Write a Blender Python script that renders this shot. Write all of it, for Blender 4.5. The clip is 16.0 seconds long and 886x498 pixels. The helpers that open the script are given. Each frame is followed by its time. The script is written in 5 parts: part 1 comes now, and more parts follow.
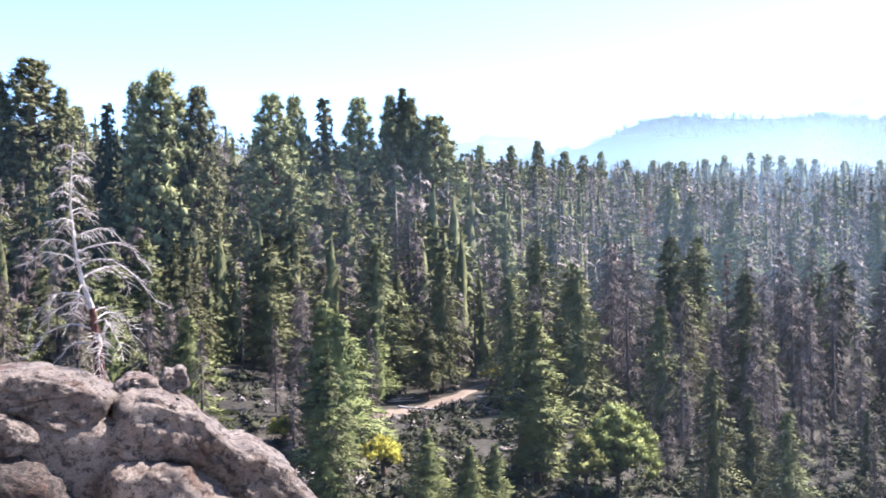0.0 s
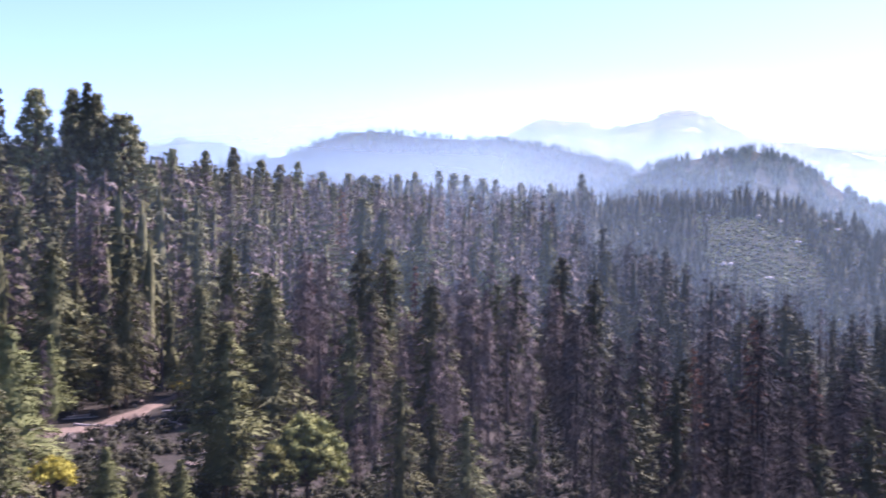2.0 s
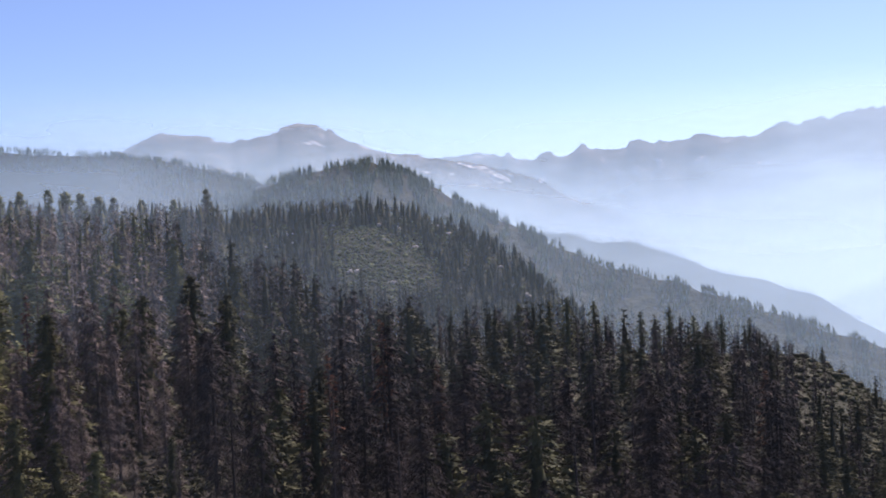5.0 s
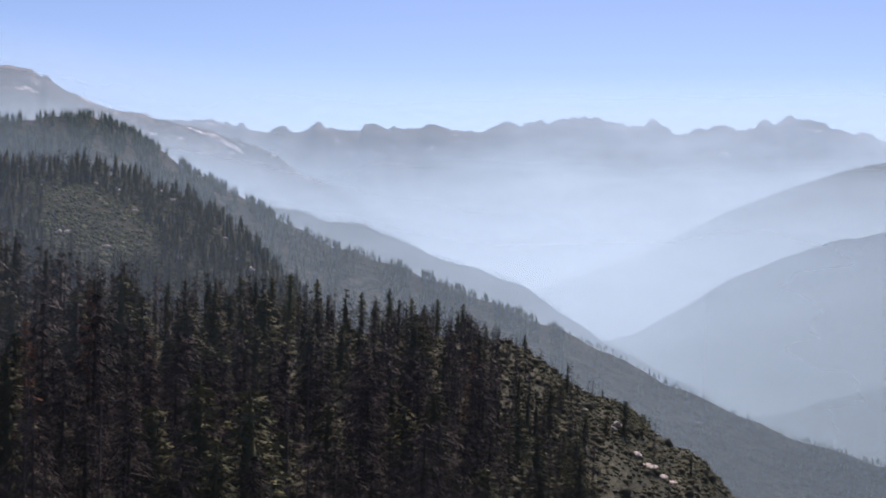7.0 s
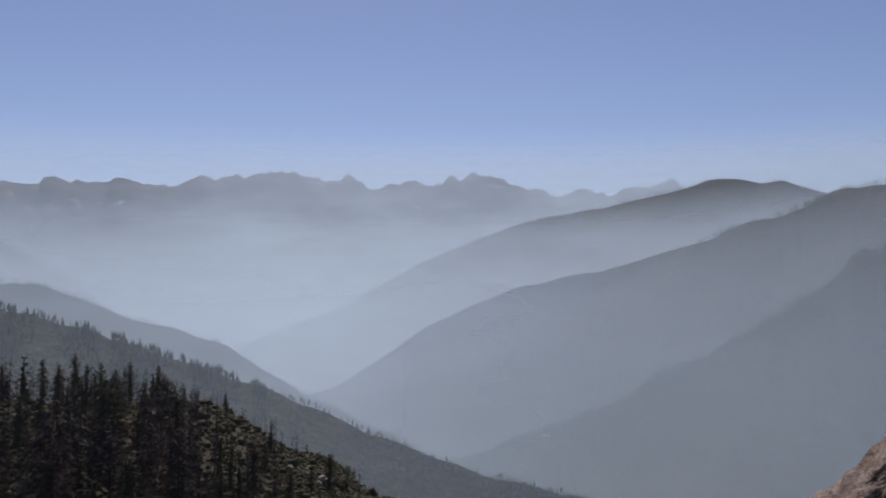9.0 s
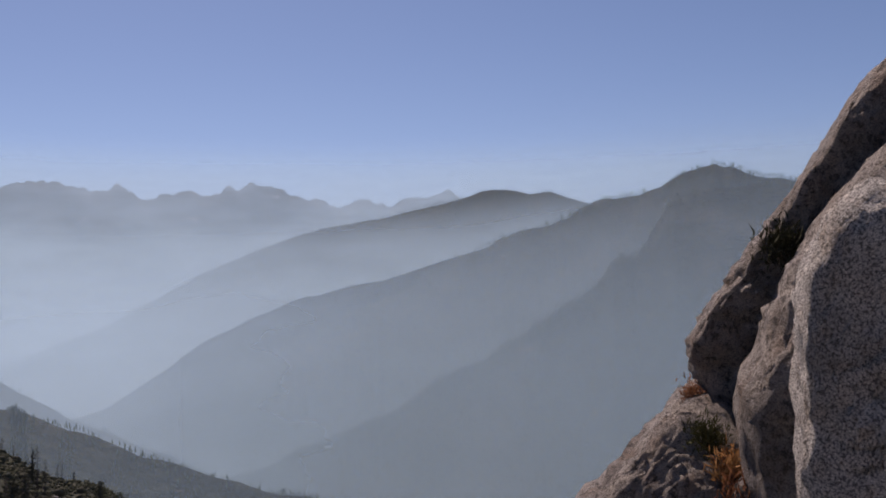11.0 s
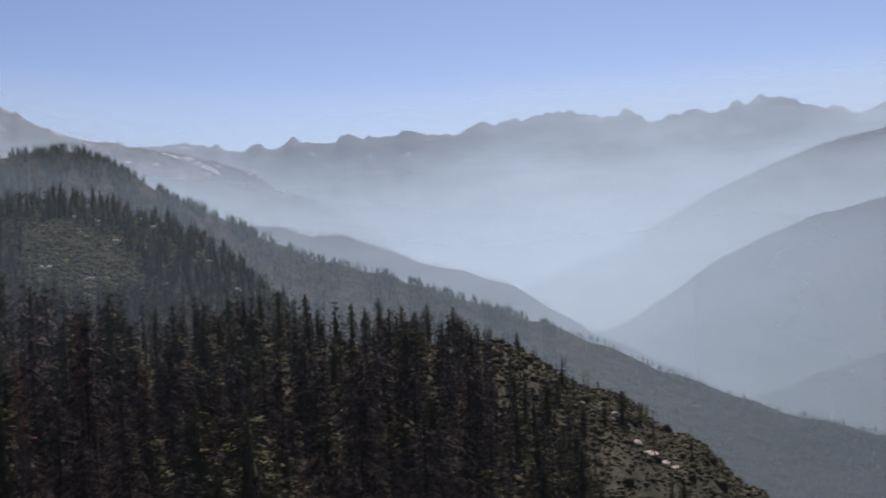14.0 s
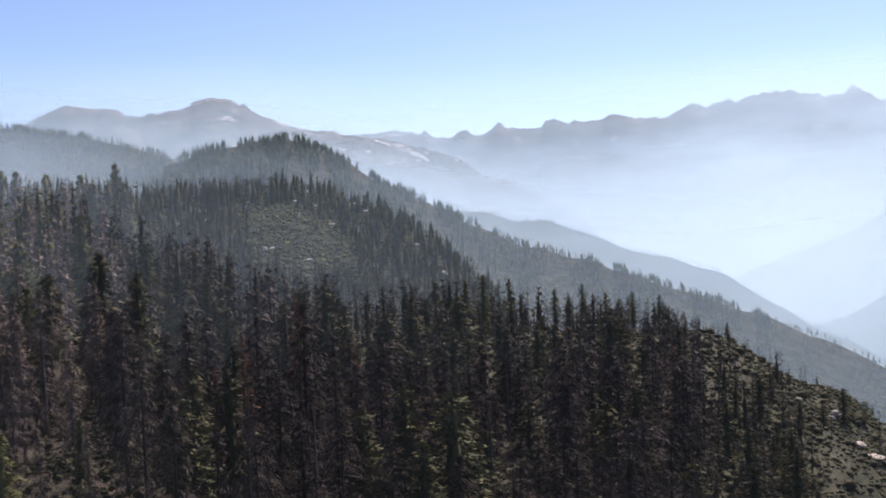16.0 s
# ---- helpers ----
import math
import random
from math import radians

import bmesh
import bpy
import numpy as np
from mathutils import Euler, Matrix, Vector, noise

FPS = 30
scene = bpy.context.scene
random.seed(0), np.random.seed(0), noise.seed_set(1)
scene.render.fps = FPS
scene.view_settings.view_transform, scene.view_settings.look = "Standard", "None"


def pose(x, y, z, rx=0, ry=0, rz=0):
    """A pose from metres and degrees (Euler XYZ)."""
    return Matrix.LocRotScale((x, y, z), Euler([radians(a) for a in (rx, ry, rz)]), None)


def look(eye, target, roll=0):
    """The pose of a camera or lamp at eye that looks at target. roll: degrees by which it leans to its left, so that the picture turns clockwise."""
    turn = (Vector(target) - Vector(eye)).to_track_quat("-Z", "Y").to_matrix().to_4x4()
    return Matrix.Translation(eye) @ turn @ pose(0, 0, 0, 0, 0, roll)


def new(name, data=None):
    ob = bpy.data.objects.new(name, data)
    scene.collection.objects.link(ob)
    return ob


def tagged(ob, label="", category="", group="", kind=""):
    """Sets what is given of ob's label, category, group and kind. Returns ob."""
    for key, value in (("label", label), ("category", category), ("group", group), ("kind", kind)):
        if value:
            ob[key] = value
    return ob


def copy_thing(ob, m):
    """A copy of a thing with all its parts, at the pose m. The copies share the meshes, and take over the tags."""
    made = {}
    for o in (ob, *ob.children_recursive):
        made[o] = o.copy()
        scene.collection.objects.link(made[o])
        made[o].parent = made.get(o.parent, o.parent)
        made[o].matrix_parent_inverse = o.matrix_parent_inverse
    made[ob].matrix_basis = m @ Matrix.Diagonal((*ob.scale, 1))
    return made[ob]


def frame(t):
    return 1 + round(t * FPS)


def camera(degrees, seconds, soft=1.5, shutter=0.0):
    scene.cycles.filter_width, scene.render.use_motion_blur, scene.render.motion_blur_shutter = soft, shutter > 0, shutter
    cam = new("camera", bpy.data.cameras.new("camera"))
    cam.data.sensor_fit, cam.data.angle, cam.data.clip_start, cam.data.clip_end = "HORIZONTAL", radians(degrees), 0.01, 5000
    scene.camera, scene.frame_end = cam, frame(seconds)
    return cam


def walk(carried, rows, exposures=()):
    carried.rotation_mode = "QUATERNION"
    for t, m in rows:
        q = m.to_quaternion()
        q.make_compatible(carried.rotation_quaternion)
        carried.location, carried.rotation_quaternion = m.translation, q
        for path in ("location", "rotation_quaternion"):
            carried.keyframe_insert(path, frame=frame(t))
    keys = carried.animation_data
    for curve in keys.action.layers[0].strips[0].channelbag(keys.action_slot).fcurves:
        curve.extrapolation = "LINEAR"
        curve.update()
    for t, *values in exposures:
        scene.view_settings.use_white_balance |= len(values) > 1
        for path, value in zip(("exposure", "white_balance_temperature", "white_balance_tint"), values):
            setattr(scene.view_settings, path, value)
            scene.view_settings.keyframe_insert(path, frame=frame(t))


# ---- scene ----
import itertools

# ---- camera and walk ----
EYE_Z = 80.0
cam = camera(51.31, 16.0, soft=1.7, shutter=0.4)
PATH = [
    (0.0, pose(0, 0, EYE_Z, 89.000, 1.000, -0.000)),
    (0.5, pose(0, 0, EYE_Z, 89.115, 0.410, -2.769)),
    (1.0, pose(0, 0, EYE_Z, 89.301, -0.287, -7.474)),
    (1.5, pose(0, 0, EYE_Z, 89.315, -0.381, -12.789)),
    (2.0, pose(0, 0, EYE_Z, 89.550, -0.562, -18.775)),
    (2.5, pose(0, 0, EYE_Z, 90.007, -0.405, -23.771)),
    (3.0, pose(0, 0, EYE_Z, 90.571, 0.474, -25.608)),
    (3.5, pose(0, 0, EYE_Z, 90.773, 0.577, -28.820)),
    (4.0, pose(0, 0, EYE_Z, 90.624, 1.337, -33.637)),
    (4.2, pose(0, 0, EYE_Z, 90.448, 1.764, -35.826)),
    (6.3, pose(0, 0, EYE_Z, 89.705, 0.230, -52.721)),
    (6.5, pose(0, 0, EYE_Z, 89.585, -0.759, -55.678)),
    (7.0, pose(0, 0, EYE_Z, 88.410, -1.776, -58.282)),
    (7.5, pose(0, 0, EYE_Z, 88.323, -1.552, -64.891)),
    (8.0, pose(0, 0, EYE_Z, 90.052, -1.125, -72.689)),
    (8.5, pose(0, 0, EYE_Z, 91.381, -0.687, -74.731)),
    (9.0, pose(0, 0, EYE_Z, 92.090, -0.178, -76.756)),
    (9.5, pose(0, 0, EYE_Z, 92.704, 0.013, -81.598)),
    (9.7, pose(0, 0, EYE_Z, 92.910, 0.375, -83.872)),
    (10.7, pose(0, 0, EYE_Z, 92.75, 1.05, -90.6)),
    (11.8, pose(0, 0, EYE_Z, 91.811, 1.603, -87.258)),
    (12.0, pose(0, 0, EYE_Z, 91.707, 1.545, -85.900)),
    (12.5, pose(0, 0, EYE_Z, 91.482, 1.563, -75.801)),
    (13.0, pose(0, 0, EYE_Z, 89.823, 2.157, -68.312)),
    (13.5, pose(0, 0, EYE_Z, 89.101, 2.700, -64.064)),
    (14.0, pose(0, 0, EYE_Z, 88.678, 2.824, -59.349)),
    (14.5, pose(0, 0, EYE_Z, 88.326, 2.519, -54.703)),
    (15.0, pose(0, 0, EYE_Z, 88.087, 2.898, -52.126)),
    (15.5, pose(0, 0, EYE_Z, 88.070, 3.194, -49.484)),
    (16.0, pose(0, 0, EYE_Z, 88.349, 2.527, -46.698)),
]
EXPOSURES = [(0.0, 2.8, 5750, 15), (1.5, 2.4, 5750, 35), (2.5, 1.94, 5700, 41), (3.5, 1.52, 5850, 38), (4.2, 1.3, 6100, 31), (6.5, 0.9, 6550, 26), (7.5, 0.66, 6600, 26),
             (9.0, 0.12, 6750, 26), (12.0, 0.14, 6750, 27), (13.5, 0.25, 6650, 27), (14.5, 0.74, 6900, 23), (16.0, 1.14, 6700, 23)]
walk(cam, PATH, EXPOSURES)

# ---- world, sun ----
SUN_AZ, SUN_EL = 70.0, 50.0
world = bpy.data.worlds.new("world")
scene.world = world
world.use_nodes = True
wn, wl = world.node_tree.nodes, world.node_tree.links
wn.clear()
sky = wn.new("ShaderNodeTexSky")
sky.sky_type = "NISHITA"
sky.sun_disc = False
sky.sun_elevation = radians(SUN_EL)
sky.sun_rotation = radians(SUN_AZ)
sky.altitude = 2000
sky.air_density = 1.0
sky.dust_density = 1.3
sky.ozone_density = 3.5
back = wn.new("ShaderNodeBackground")
back.inputs["Strength"].default_value = 0.072
wout = wn.new("ShaderNodeOutputWorld")
wl.new(sky.outputs[0], back.inputs[0])
wl.new(back.outputs[0], wout.inputs[0])

sun_data = bpy.data.lights.new("sun", "SUN")
sun_data.energy = 3.7
sun_data.angle = radians(0.6)
sun_data.color = (1.0, 0.905, 0.785)
sun = new("sun", sun_data)
sun_from = Vector((math.sin(radians(SUN_AZ)) * math.cos(radians(SUN_EL)),
                   math.cos(radians(SUN_AZ)) * math.cos(radians(SUN_EL)), math.sin(radians(SUN_EL))))
sun.matrix_world = look(Vector((0, 0, 300)) + sun_from * 400, (0, 0, 300))


# ---- materials ----
def material(name):
    m = bpy.data.materials.new(name)
    m.use_nodes = True
    n = m.node_tree.nodes
    n.clear()
    return m, n, m.node_tree.links


def node(n, kind, **inputs):
    made = n.new(kind)
    for key, value in inputs.items():
        made.inputs[key.replace("_", " ")].default_value = value
    return made


def ramp(n, stops):
    r = n.new("ShaderNodeValToRGB")
    el = r.color_ramp.elements
    while len(el) < len(stops):
        el.new(0.5)
    for e, (p, c) in zip(el, stops):
        e.position, e.color = p, (*c, 1)
    return r


def noise_tex(n, l, scale, detail=4, coords="Object", stretch=None):
    c = n.new("ShaderNodeTexCoord")
    t = node(n, "ShaderNodeTexNoise", Scale=scale, Detail=detail, Roughness=0.6)
    if stretch:
        mp = n.new("ShaderNodeMapping")
        mp.inputs["Scale"].default_value = stretch
        l.new(c.outputs[coords], mp.inputs[0])
        l.new(mp.outputs[0], t.inputs["Vector"])
    else:
        l.new(c.outputs[coords], t.inputs["Vector"])
    return t


def mix_rgb(n, l, fac, a, b, blend="MIX"):
    m = n.new("ShaderNodeMix")
    m.data_type, m.blend_type = "RGBA", blend
    for sock, v in ((0, fac), (6, a), (7, b)):
        if isinstance(v, (int, float)):
            m.inputs[sock].default_value = v
        elif isinstance(v, tuple):
            m.inputs[sock].default_value = (*v, 1)
        else:
            l.new(v, m.inputs[sock])
    return m.outputs[2]


def foliage(name, dark, mid, light, through_light=0.0, gloss=0.75, scale=0.35):
    """Needles or leaves: three greens by noise and by tree, some light let through."""
    m, n, l = material(name)
    geo = n.new("ShaderNodeNewGeometry")
    info = n.new("ShaderNodeObjectInfo")
    t = noise_tex(n, l, scale, 5, "Object")
    r = ramp(n, [(0.3, dark), (0.52, mid), (0.75, light)])
    add = n.new("ShaderNodeMath")
    add.operation = "MULTIPLY_ADD"
    l.new(geo.outputs["Random Per Island"], add.inputs[0])
    add.inputs[1].default_value = 0.06
    sub = n.new("ShaderNodeMath")
    sub.operation = "SUBTRACT"
    l.new(t.outputs[0], sub.inputs[0])
    sub.inputs[1].default_value = 0.03
    l.new(sub.outputs[0], add.inputs[2])
    l.new(add.outputs[0], r.inputs[0])
    hsv = n.new("ShaderNodeHueSaturation")
    vary = n.new("ShaderNodeMapRange")
    vary.inputs["To Min"].default_value = 0.7
    vary.inputs["To Max"].default_value = 1.35
    l.new(info.outputs["Random"], vary.inputs[0])
    l.new(vary.outputs[0], hsv.inputs["Value"])
    hue = n.new("ShaderNodeMapRange")
    hue.inputs["To Min"].default_value = 0.478
    hue.inputs["To Max"].default_value = 0.504
    l.new(info.outputs["Random"], hue.inputs[0])
    l.new(hue.outputs[0], hsv.inputs["Hue"])
    l.new(r.outputs[0], hsv.inputs["Color"])
    d = node(n, "ShaderNodeBsdfPrincipled", Roughness=gloss)
    d.inputs["Specular IOR Level"].default_value = 0.12
    l.new(hsv.outputs[0], d.inputs["Base Color"])
    tr = n.new("ShaderNodeBsdfTranslucent")
    l.new(hsv.outputs[0], tr.inputs[0])
    mx = n.new("ShaderNodeMixShader")
    mx.inputs[0].default_value = through_light
    l.new(d.outputs[0], mx.inputs[1])
    l.new(tr.outputs[0], mx.inputs[2])
    out = n.new("ShaderNodeOutputMaterial")
    l.new(mx.outputs[0], out.inputs[0])
    return m


def rough_surface(name, stops, scale, stretch=None, fine=None, bump=0.3, bump_scale=None, roughness=0.85, distance=0.1):
    """Wood, bark, soil: a colour ramp over noise, finer mottling and relief."""
    m, n, l = material(name)
    t = noise_tex(n, l, scale, 6, "Object", stretch)
    r = ramp(n, stops)
    l.new(t.outputs[0], r.inputs[0])
    f = noise_tex(n, l, fine or scale * 7, 5, "Object", stretch)
    fr = ramp(n, [(0.3, (0.55, 0.55, 0.55)), (0.7, (1.25, 1.25, 1.25))])
    l.new(f.outputs[0], fr.inputs[0])
    col = mix_rgb(n, l, 1.0, r.outputs[0], fr.outputs[0], "MULTIPLY")
    d = node(n, "ShaderNodeBsdfPrincipled", Roughness=roughness)
    d.inputs["Specular IOR Level"].default_value = 0.2
    l.new(col, d.inputs["Base Color"])
    b = node(n, "ShaderNodeBump", Strength=bump, Distance=distance)
    bt = noise_tex(n, l, bump_scale or scale * 5, 6, "Object", stretch)
    l.new(bt.outputs[0], b.inputs["Height"])
    l.new(b.outputs[0], d.inputs["Normal"])
    out = n.new("ShaderNodeOutputMaterial")
    l.new(d.outputs[0], out.inputs[0])
    return m


def granite(name, base, dark, lichen, warm, scale, spots=6.0, cover=(0.46, 0.57), pits=0.16):
    """Weathered granite: grain, dark lichen, rusty stains and pitted relief."""
    m, n, l = material(name)
    big = noise_tex(n, l, 0.55 * scale, 6)
    r = ramp(n, [(0.30, dark), (0.47, base), (0.72, tuple(min(1, c * 1.25) for c in base))])
    l.new(big.outputs[0], r.inputs[0])
    warm_t = noise_tex(n, l, 0.9 * scale, 5, "Object", (1.0, 1.3, 0.7))
    wr = ramp(n, [(0.52, (0, 0, 0)), (0.68, (1, 1, 1))])
    l.new(warm_t.outputs[0], wr.inputs[0])
    c1 = mix_rgb(n, l, wr.outputs[0], r.outputs[0], warm)
    li = noise_tex(n, l, spots * scale, 9)
    li.inputs["Roughness"].default_value = 0.75
    lr = ramp(n, [(cover[0], (0, 0, 0)), (cover[1], (0.9, 0.9, 0.9))])
    l.new(li.outputs[0], lr.inputs[0])
    c2 = mix_rgb(n, l, lr.outputs[0], c1, lichen)
    grain = noise_tex(n, l, 34 * scale, 3)
    gr = ramp(n, [(0.32, (0.5, 0.5, 0.5)), (0.7, (1.4, 1.4, 1.4))])
    l.new(grain.outputs[0], gr.inputs[0])
    c3 = mix_rgb(n, l, 1.0, c2, gr.outputs[0], "MULTIPLY")
    d = node(n, "ShaderNodeBsdfPrincipled", Roughness=0.8)
    d.inputs["Specular IOR Level"].default_value = 0.3
    l.new(c3, d.inputs["Base Color"])
    bt = noise_tex(n, l, 7.0 * scale, 10)
    bt.inputs["Roughness"].default_value = 0.72
    b = node(n, "ShaderNodeBump", Strength=1.0, Distance=pits / scale)
    l.new(bt.outputs[0], b.inputs["Height"])
    l.new(b.outputs[0], d.inputs["Normal"])
    out = n.new("ShaderNodeOutputMaterial")
    l.new(d.outputs[0], out.inputs[0])
    return m


def wooded_slope(name, greens, bare, scale, bare_from, bare_to):
    """Hillsides: patches of forest, brush and pale bare rock."""
    m, n, l = material(name)
    t = noise_tex(n, l, scale, 8)
    r = ramp(n, greens)
    l.new(t.outputs[0], r.inputs[0])
    f = noise_tex(n, l, scale * 9, 6)
    fr = ramp(n, [(0.3, (0.5, 0.5, 0.5)), (0.7, (1.35, 1.35, 1.35))])
    l.new(f.outputs[0], fr.inputs[0])
    c = mix_rgb(n, l, 1.0, r.outputs[0], fr.outputs[0], "MULTIPLY")
    p = noise_tex(n, l, scale * 1.7, 7, "Object", (1, 1, 2.5))
    pr = ramp(n, [(bare_from, (0, 0, 0)), (bare_to, (1, 1, 1))])
    l.new(p.outputs[0], pr.inputs[0])
    c = mix_rgb(n, l, pr.outputs[0], c, bare)
    d = node(n, "ShaderNodeBsdfPrincipled", Roughness=0.95)
    d.inputs["Specular IOR Level"].default_value = 0.1
    l.new(c, d.inputs["Base Color"])
    b = node(n, "ShaderNodeBump", Strength=0.6, Distance=0.25 / scale)
    l.new(f.outputs[0], b.inputs["Height"])
    l.new(b.outputs[0], d.inputs["Normal"])
    out = n.new("ShaderNodeOutputMaterial")
    l.new(d.outputs[0], out.inputs[0])
    return m


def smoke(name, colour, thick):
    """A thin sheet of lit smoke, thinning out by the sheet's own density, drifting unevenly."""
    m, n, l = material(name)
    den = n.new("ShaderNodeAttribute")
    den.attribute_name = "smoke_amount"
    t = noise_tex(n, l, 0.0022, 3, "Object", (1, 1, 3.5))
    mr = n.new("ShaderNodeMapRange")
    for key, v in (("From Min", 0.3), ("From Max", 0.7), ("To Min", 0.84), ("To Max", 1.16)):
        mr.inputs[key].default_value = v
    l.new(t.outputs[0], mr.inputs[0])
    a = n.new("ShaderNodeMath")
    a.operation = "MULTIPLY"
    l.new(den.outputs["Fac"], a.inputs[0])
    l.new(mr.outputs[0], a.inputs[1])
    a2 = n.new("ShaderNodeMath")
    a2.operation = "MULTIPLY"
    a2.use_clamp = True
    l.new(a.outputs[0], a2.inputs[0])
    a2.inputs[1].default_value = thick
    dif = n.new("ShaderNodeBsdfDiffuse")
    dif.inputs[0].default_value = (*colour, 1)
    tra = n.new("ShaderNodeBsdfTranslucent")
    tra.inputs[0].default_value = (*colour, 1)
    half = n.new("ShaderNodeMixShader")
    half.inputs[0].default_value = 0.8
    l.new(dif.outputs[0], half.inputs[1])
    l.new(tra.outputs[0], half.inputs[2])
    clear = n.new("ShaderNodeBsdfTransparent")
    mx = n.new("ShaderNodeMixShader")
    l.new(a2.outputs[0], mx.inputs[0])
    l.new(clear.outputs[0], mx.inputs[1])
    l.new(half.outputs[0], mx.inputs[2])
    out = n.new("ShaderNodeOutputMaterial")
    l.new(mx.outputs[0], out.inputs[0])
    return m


M_FIR = foliage("fir_needles", (0.050, 0.054, 0.025), (0.097, 0.100, 0.044), (0.160, 0.157, 0.070), 0.1)
# darker copy of the fir greens, back-lit shade put into the colour
M_BACKLIT_GREEN = foliage("backlit_fir_needles", (0.032, 0.034, 0.020), (0.060, 0.062, 0.033), (0.104, 0.102, 0.052), 0.1)
M_CEDAR = foliage("cedar_needles", (0.058, 0.066, 0.024), (0.114, 0.124, 0.046), (0.180, 0.182, 0.072), 0.1)
M_PINE = foliage("pine_needles", (0.045, 0.053, 0.025), (0.092, 0.105, 0.046), (0.15, 0.16, 0.07), 0.1)
M_SEQUOIA = foliage("sequoia_needles", (0.078, 0.082, 0.037), (0.148, 0.152, 0.066), (0.222, 0.218, 0.098), 0.1)
M_OAK = foliage("oak_leaves", (0.092, 0.110, 0.034), (0.168, 0.188, 0.060), (0.262, 0.275, 0.102), 0.2)
M_YELLOW = foliage("turning_leaves", (0.208, 0.195, 0.039), (0.390, 0.351, 0.065), (0.546, 0.468, 0.117), 0.35)
M_BRUSH = foliage("brush_leaves", (0.025, 0.030, 0.017), (0.048, 0.051, 0.027), (0.082, 0.079, 0.042), 0.1)
M_DEAD = foliage("dead_twigs", (0.062, 0.048, 0.042), (0.113, 0.090, 0.079), (0.195, 0.160, 0.140), 0.0, gloss=0.8)
# dead bark again, darkened for trunks seen against the light
M_BACKLIT_DEAD_BARK = rough_surface("backlit_dead_bark", [(0.3, (0.022, 0.018, 0.016)), (0.6, (0.05, 0.04, 0.035)), (0.8, (0.1, 0.085, 0.075))], 1.2, (4, 4, 0.5), bump=0.8)
M_BLEACHED = foliage("bleached_twigs", (0.18, 0.155, 0.14), (0.28, 0.245, 0.225), (0.38, 0.345, 0.32), 0.0, gloss=0.8)
M_OLIVE = foliage("olive_brush", (0.066, 0.077, 0.031), (0.112, 0.122, 0.05), (0.162, 0.166, 0.078), 0.1)
M_DULL = foliage("dull_brush", (0.036, 0.042, 0.021), (0.066, 0.071, 0.035), (0.106, 0.108, 0.054), 0.1)
# dead twigs again, with the shade of back-lit trees in their colour
M_BACKLIT_DEAD = foliage("backlit_dead_twigs", (0.023, 0.019, 0.0175), (0.042, 0.034, 0.032), (0.072, 0.060, 0.057), 0.0, gloss=0.85)
M_SNAG = rough_surface("snag_bark", [(0.3, (0.049, 0.020, 0.015)), (0.6, (0.098, 0.042, 0.032)), (0.8, (0.168, 0.105, 0.084))], 1.2, (2.800, 2.800, 0.350), bump=0.8)
M_RUST = foliage("rusty_needles", (0.081, 0.041, 0.025), (0.138, 0.073, 0.041), (0.203, 0.122, 0.073), 0.2, gloss=0.8)
M_FAR = foliage("distant_needles", (0.029, 0.044, 0.026), (0.058, 0.081, 0.043), (0.104, 0.124, 0.065), 0.0, scale=0.02)
M_BARK = rough_surface("bark", [(0.3, (0.05, 0.035, 0.028)), (0.6, (0.12, 0.085, 0.06)), (0.8, (0.2, 0.15, 0.11))], 1.2, (4, 4, 0.5), bump=0.8)
M_RED_BARK = rough_surface("cinnamon_bark", [(0.3, (0.055, 0.028, 0.017)), (0.6, (0.110, 0.055, 0.033)), (0.8, (0.154, 0.088, 0.055))], 0.8, (2.200, 2.200, 0.220), bump=0.8)
M_GREY_WOOD = rough_surface("bleached_wood", [(0.3, (0.27, 0.232, 0.212)), (0.6, (0.45, 0.40, 0.37)), (0.8, (0.57, 0.53, 0.49))], 1.5, (4.800, 4.800, 0.720), bump=0.6)
M_DEAD_BARK = rough_surface("dead_bark", [(0.3, (0.06, 0.05, 0.045)), (0.6, (0.12, 0.1, 0.09)), (0.8, (0.26, 0.23, 0.2))], 1.2, (4, 4, 0.5), bump=0.8)
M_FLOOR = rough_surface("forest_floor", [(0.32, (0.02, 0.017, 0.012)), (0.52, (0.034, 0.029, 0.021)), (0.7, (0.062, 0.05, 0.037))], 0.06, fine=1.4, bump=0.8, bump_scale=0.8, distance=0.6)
M_SCRUB = rough_surface("scrub_cover", [(0.32, (0.023, 0.026, 0.015)), (0.52, (0.042, 0.045, 0.024)), (0.7, (0.066, 0.065, 0.037))], 0.09, fine=1.1, bump=1.0, bump_scale=0.9, distance=0.9)
M_TRAIL = rough_surface("trail_dirt", [(0.3, (0.12, 0.088, 0.066)), (0.6, (0.185, 0.137, 0.105)), (0.8, (0.24, 0.185, 0.145))], 0.5, fine=6, bump=0.5)
M_SLOPE = wooded_slope("wooded_slopes", [(0.3, (0.011, 0.014, 0.010)), (0.5, (0.023, 0.027, 0.016)), (0.7, (0.046, 0.044, 0.029))], (0.14, 0.125, 0.105), 0.006, 0.66, 0.72)
M_PEAK = wooded_slope("granite_peaks", [(0.35, (0.05, 0.055, 0.05)), (0.5, (0.1, 0.098, 0.092)), (0.68, (0.19, 0.18, 0.175))], (0.42, 0.4, 0.39), 0.0075, 0.61, 0.67)
M_ROCK = granite("lichened_granite", (0.29, 0.23, 0.188), (0.14, 0.105, 0.086), (0.055, 0.036, 0.03), (0.16, 0.092, 0.064), 1.0, 4.2, (0.5, 0.585), 0.42)
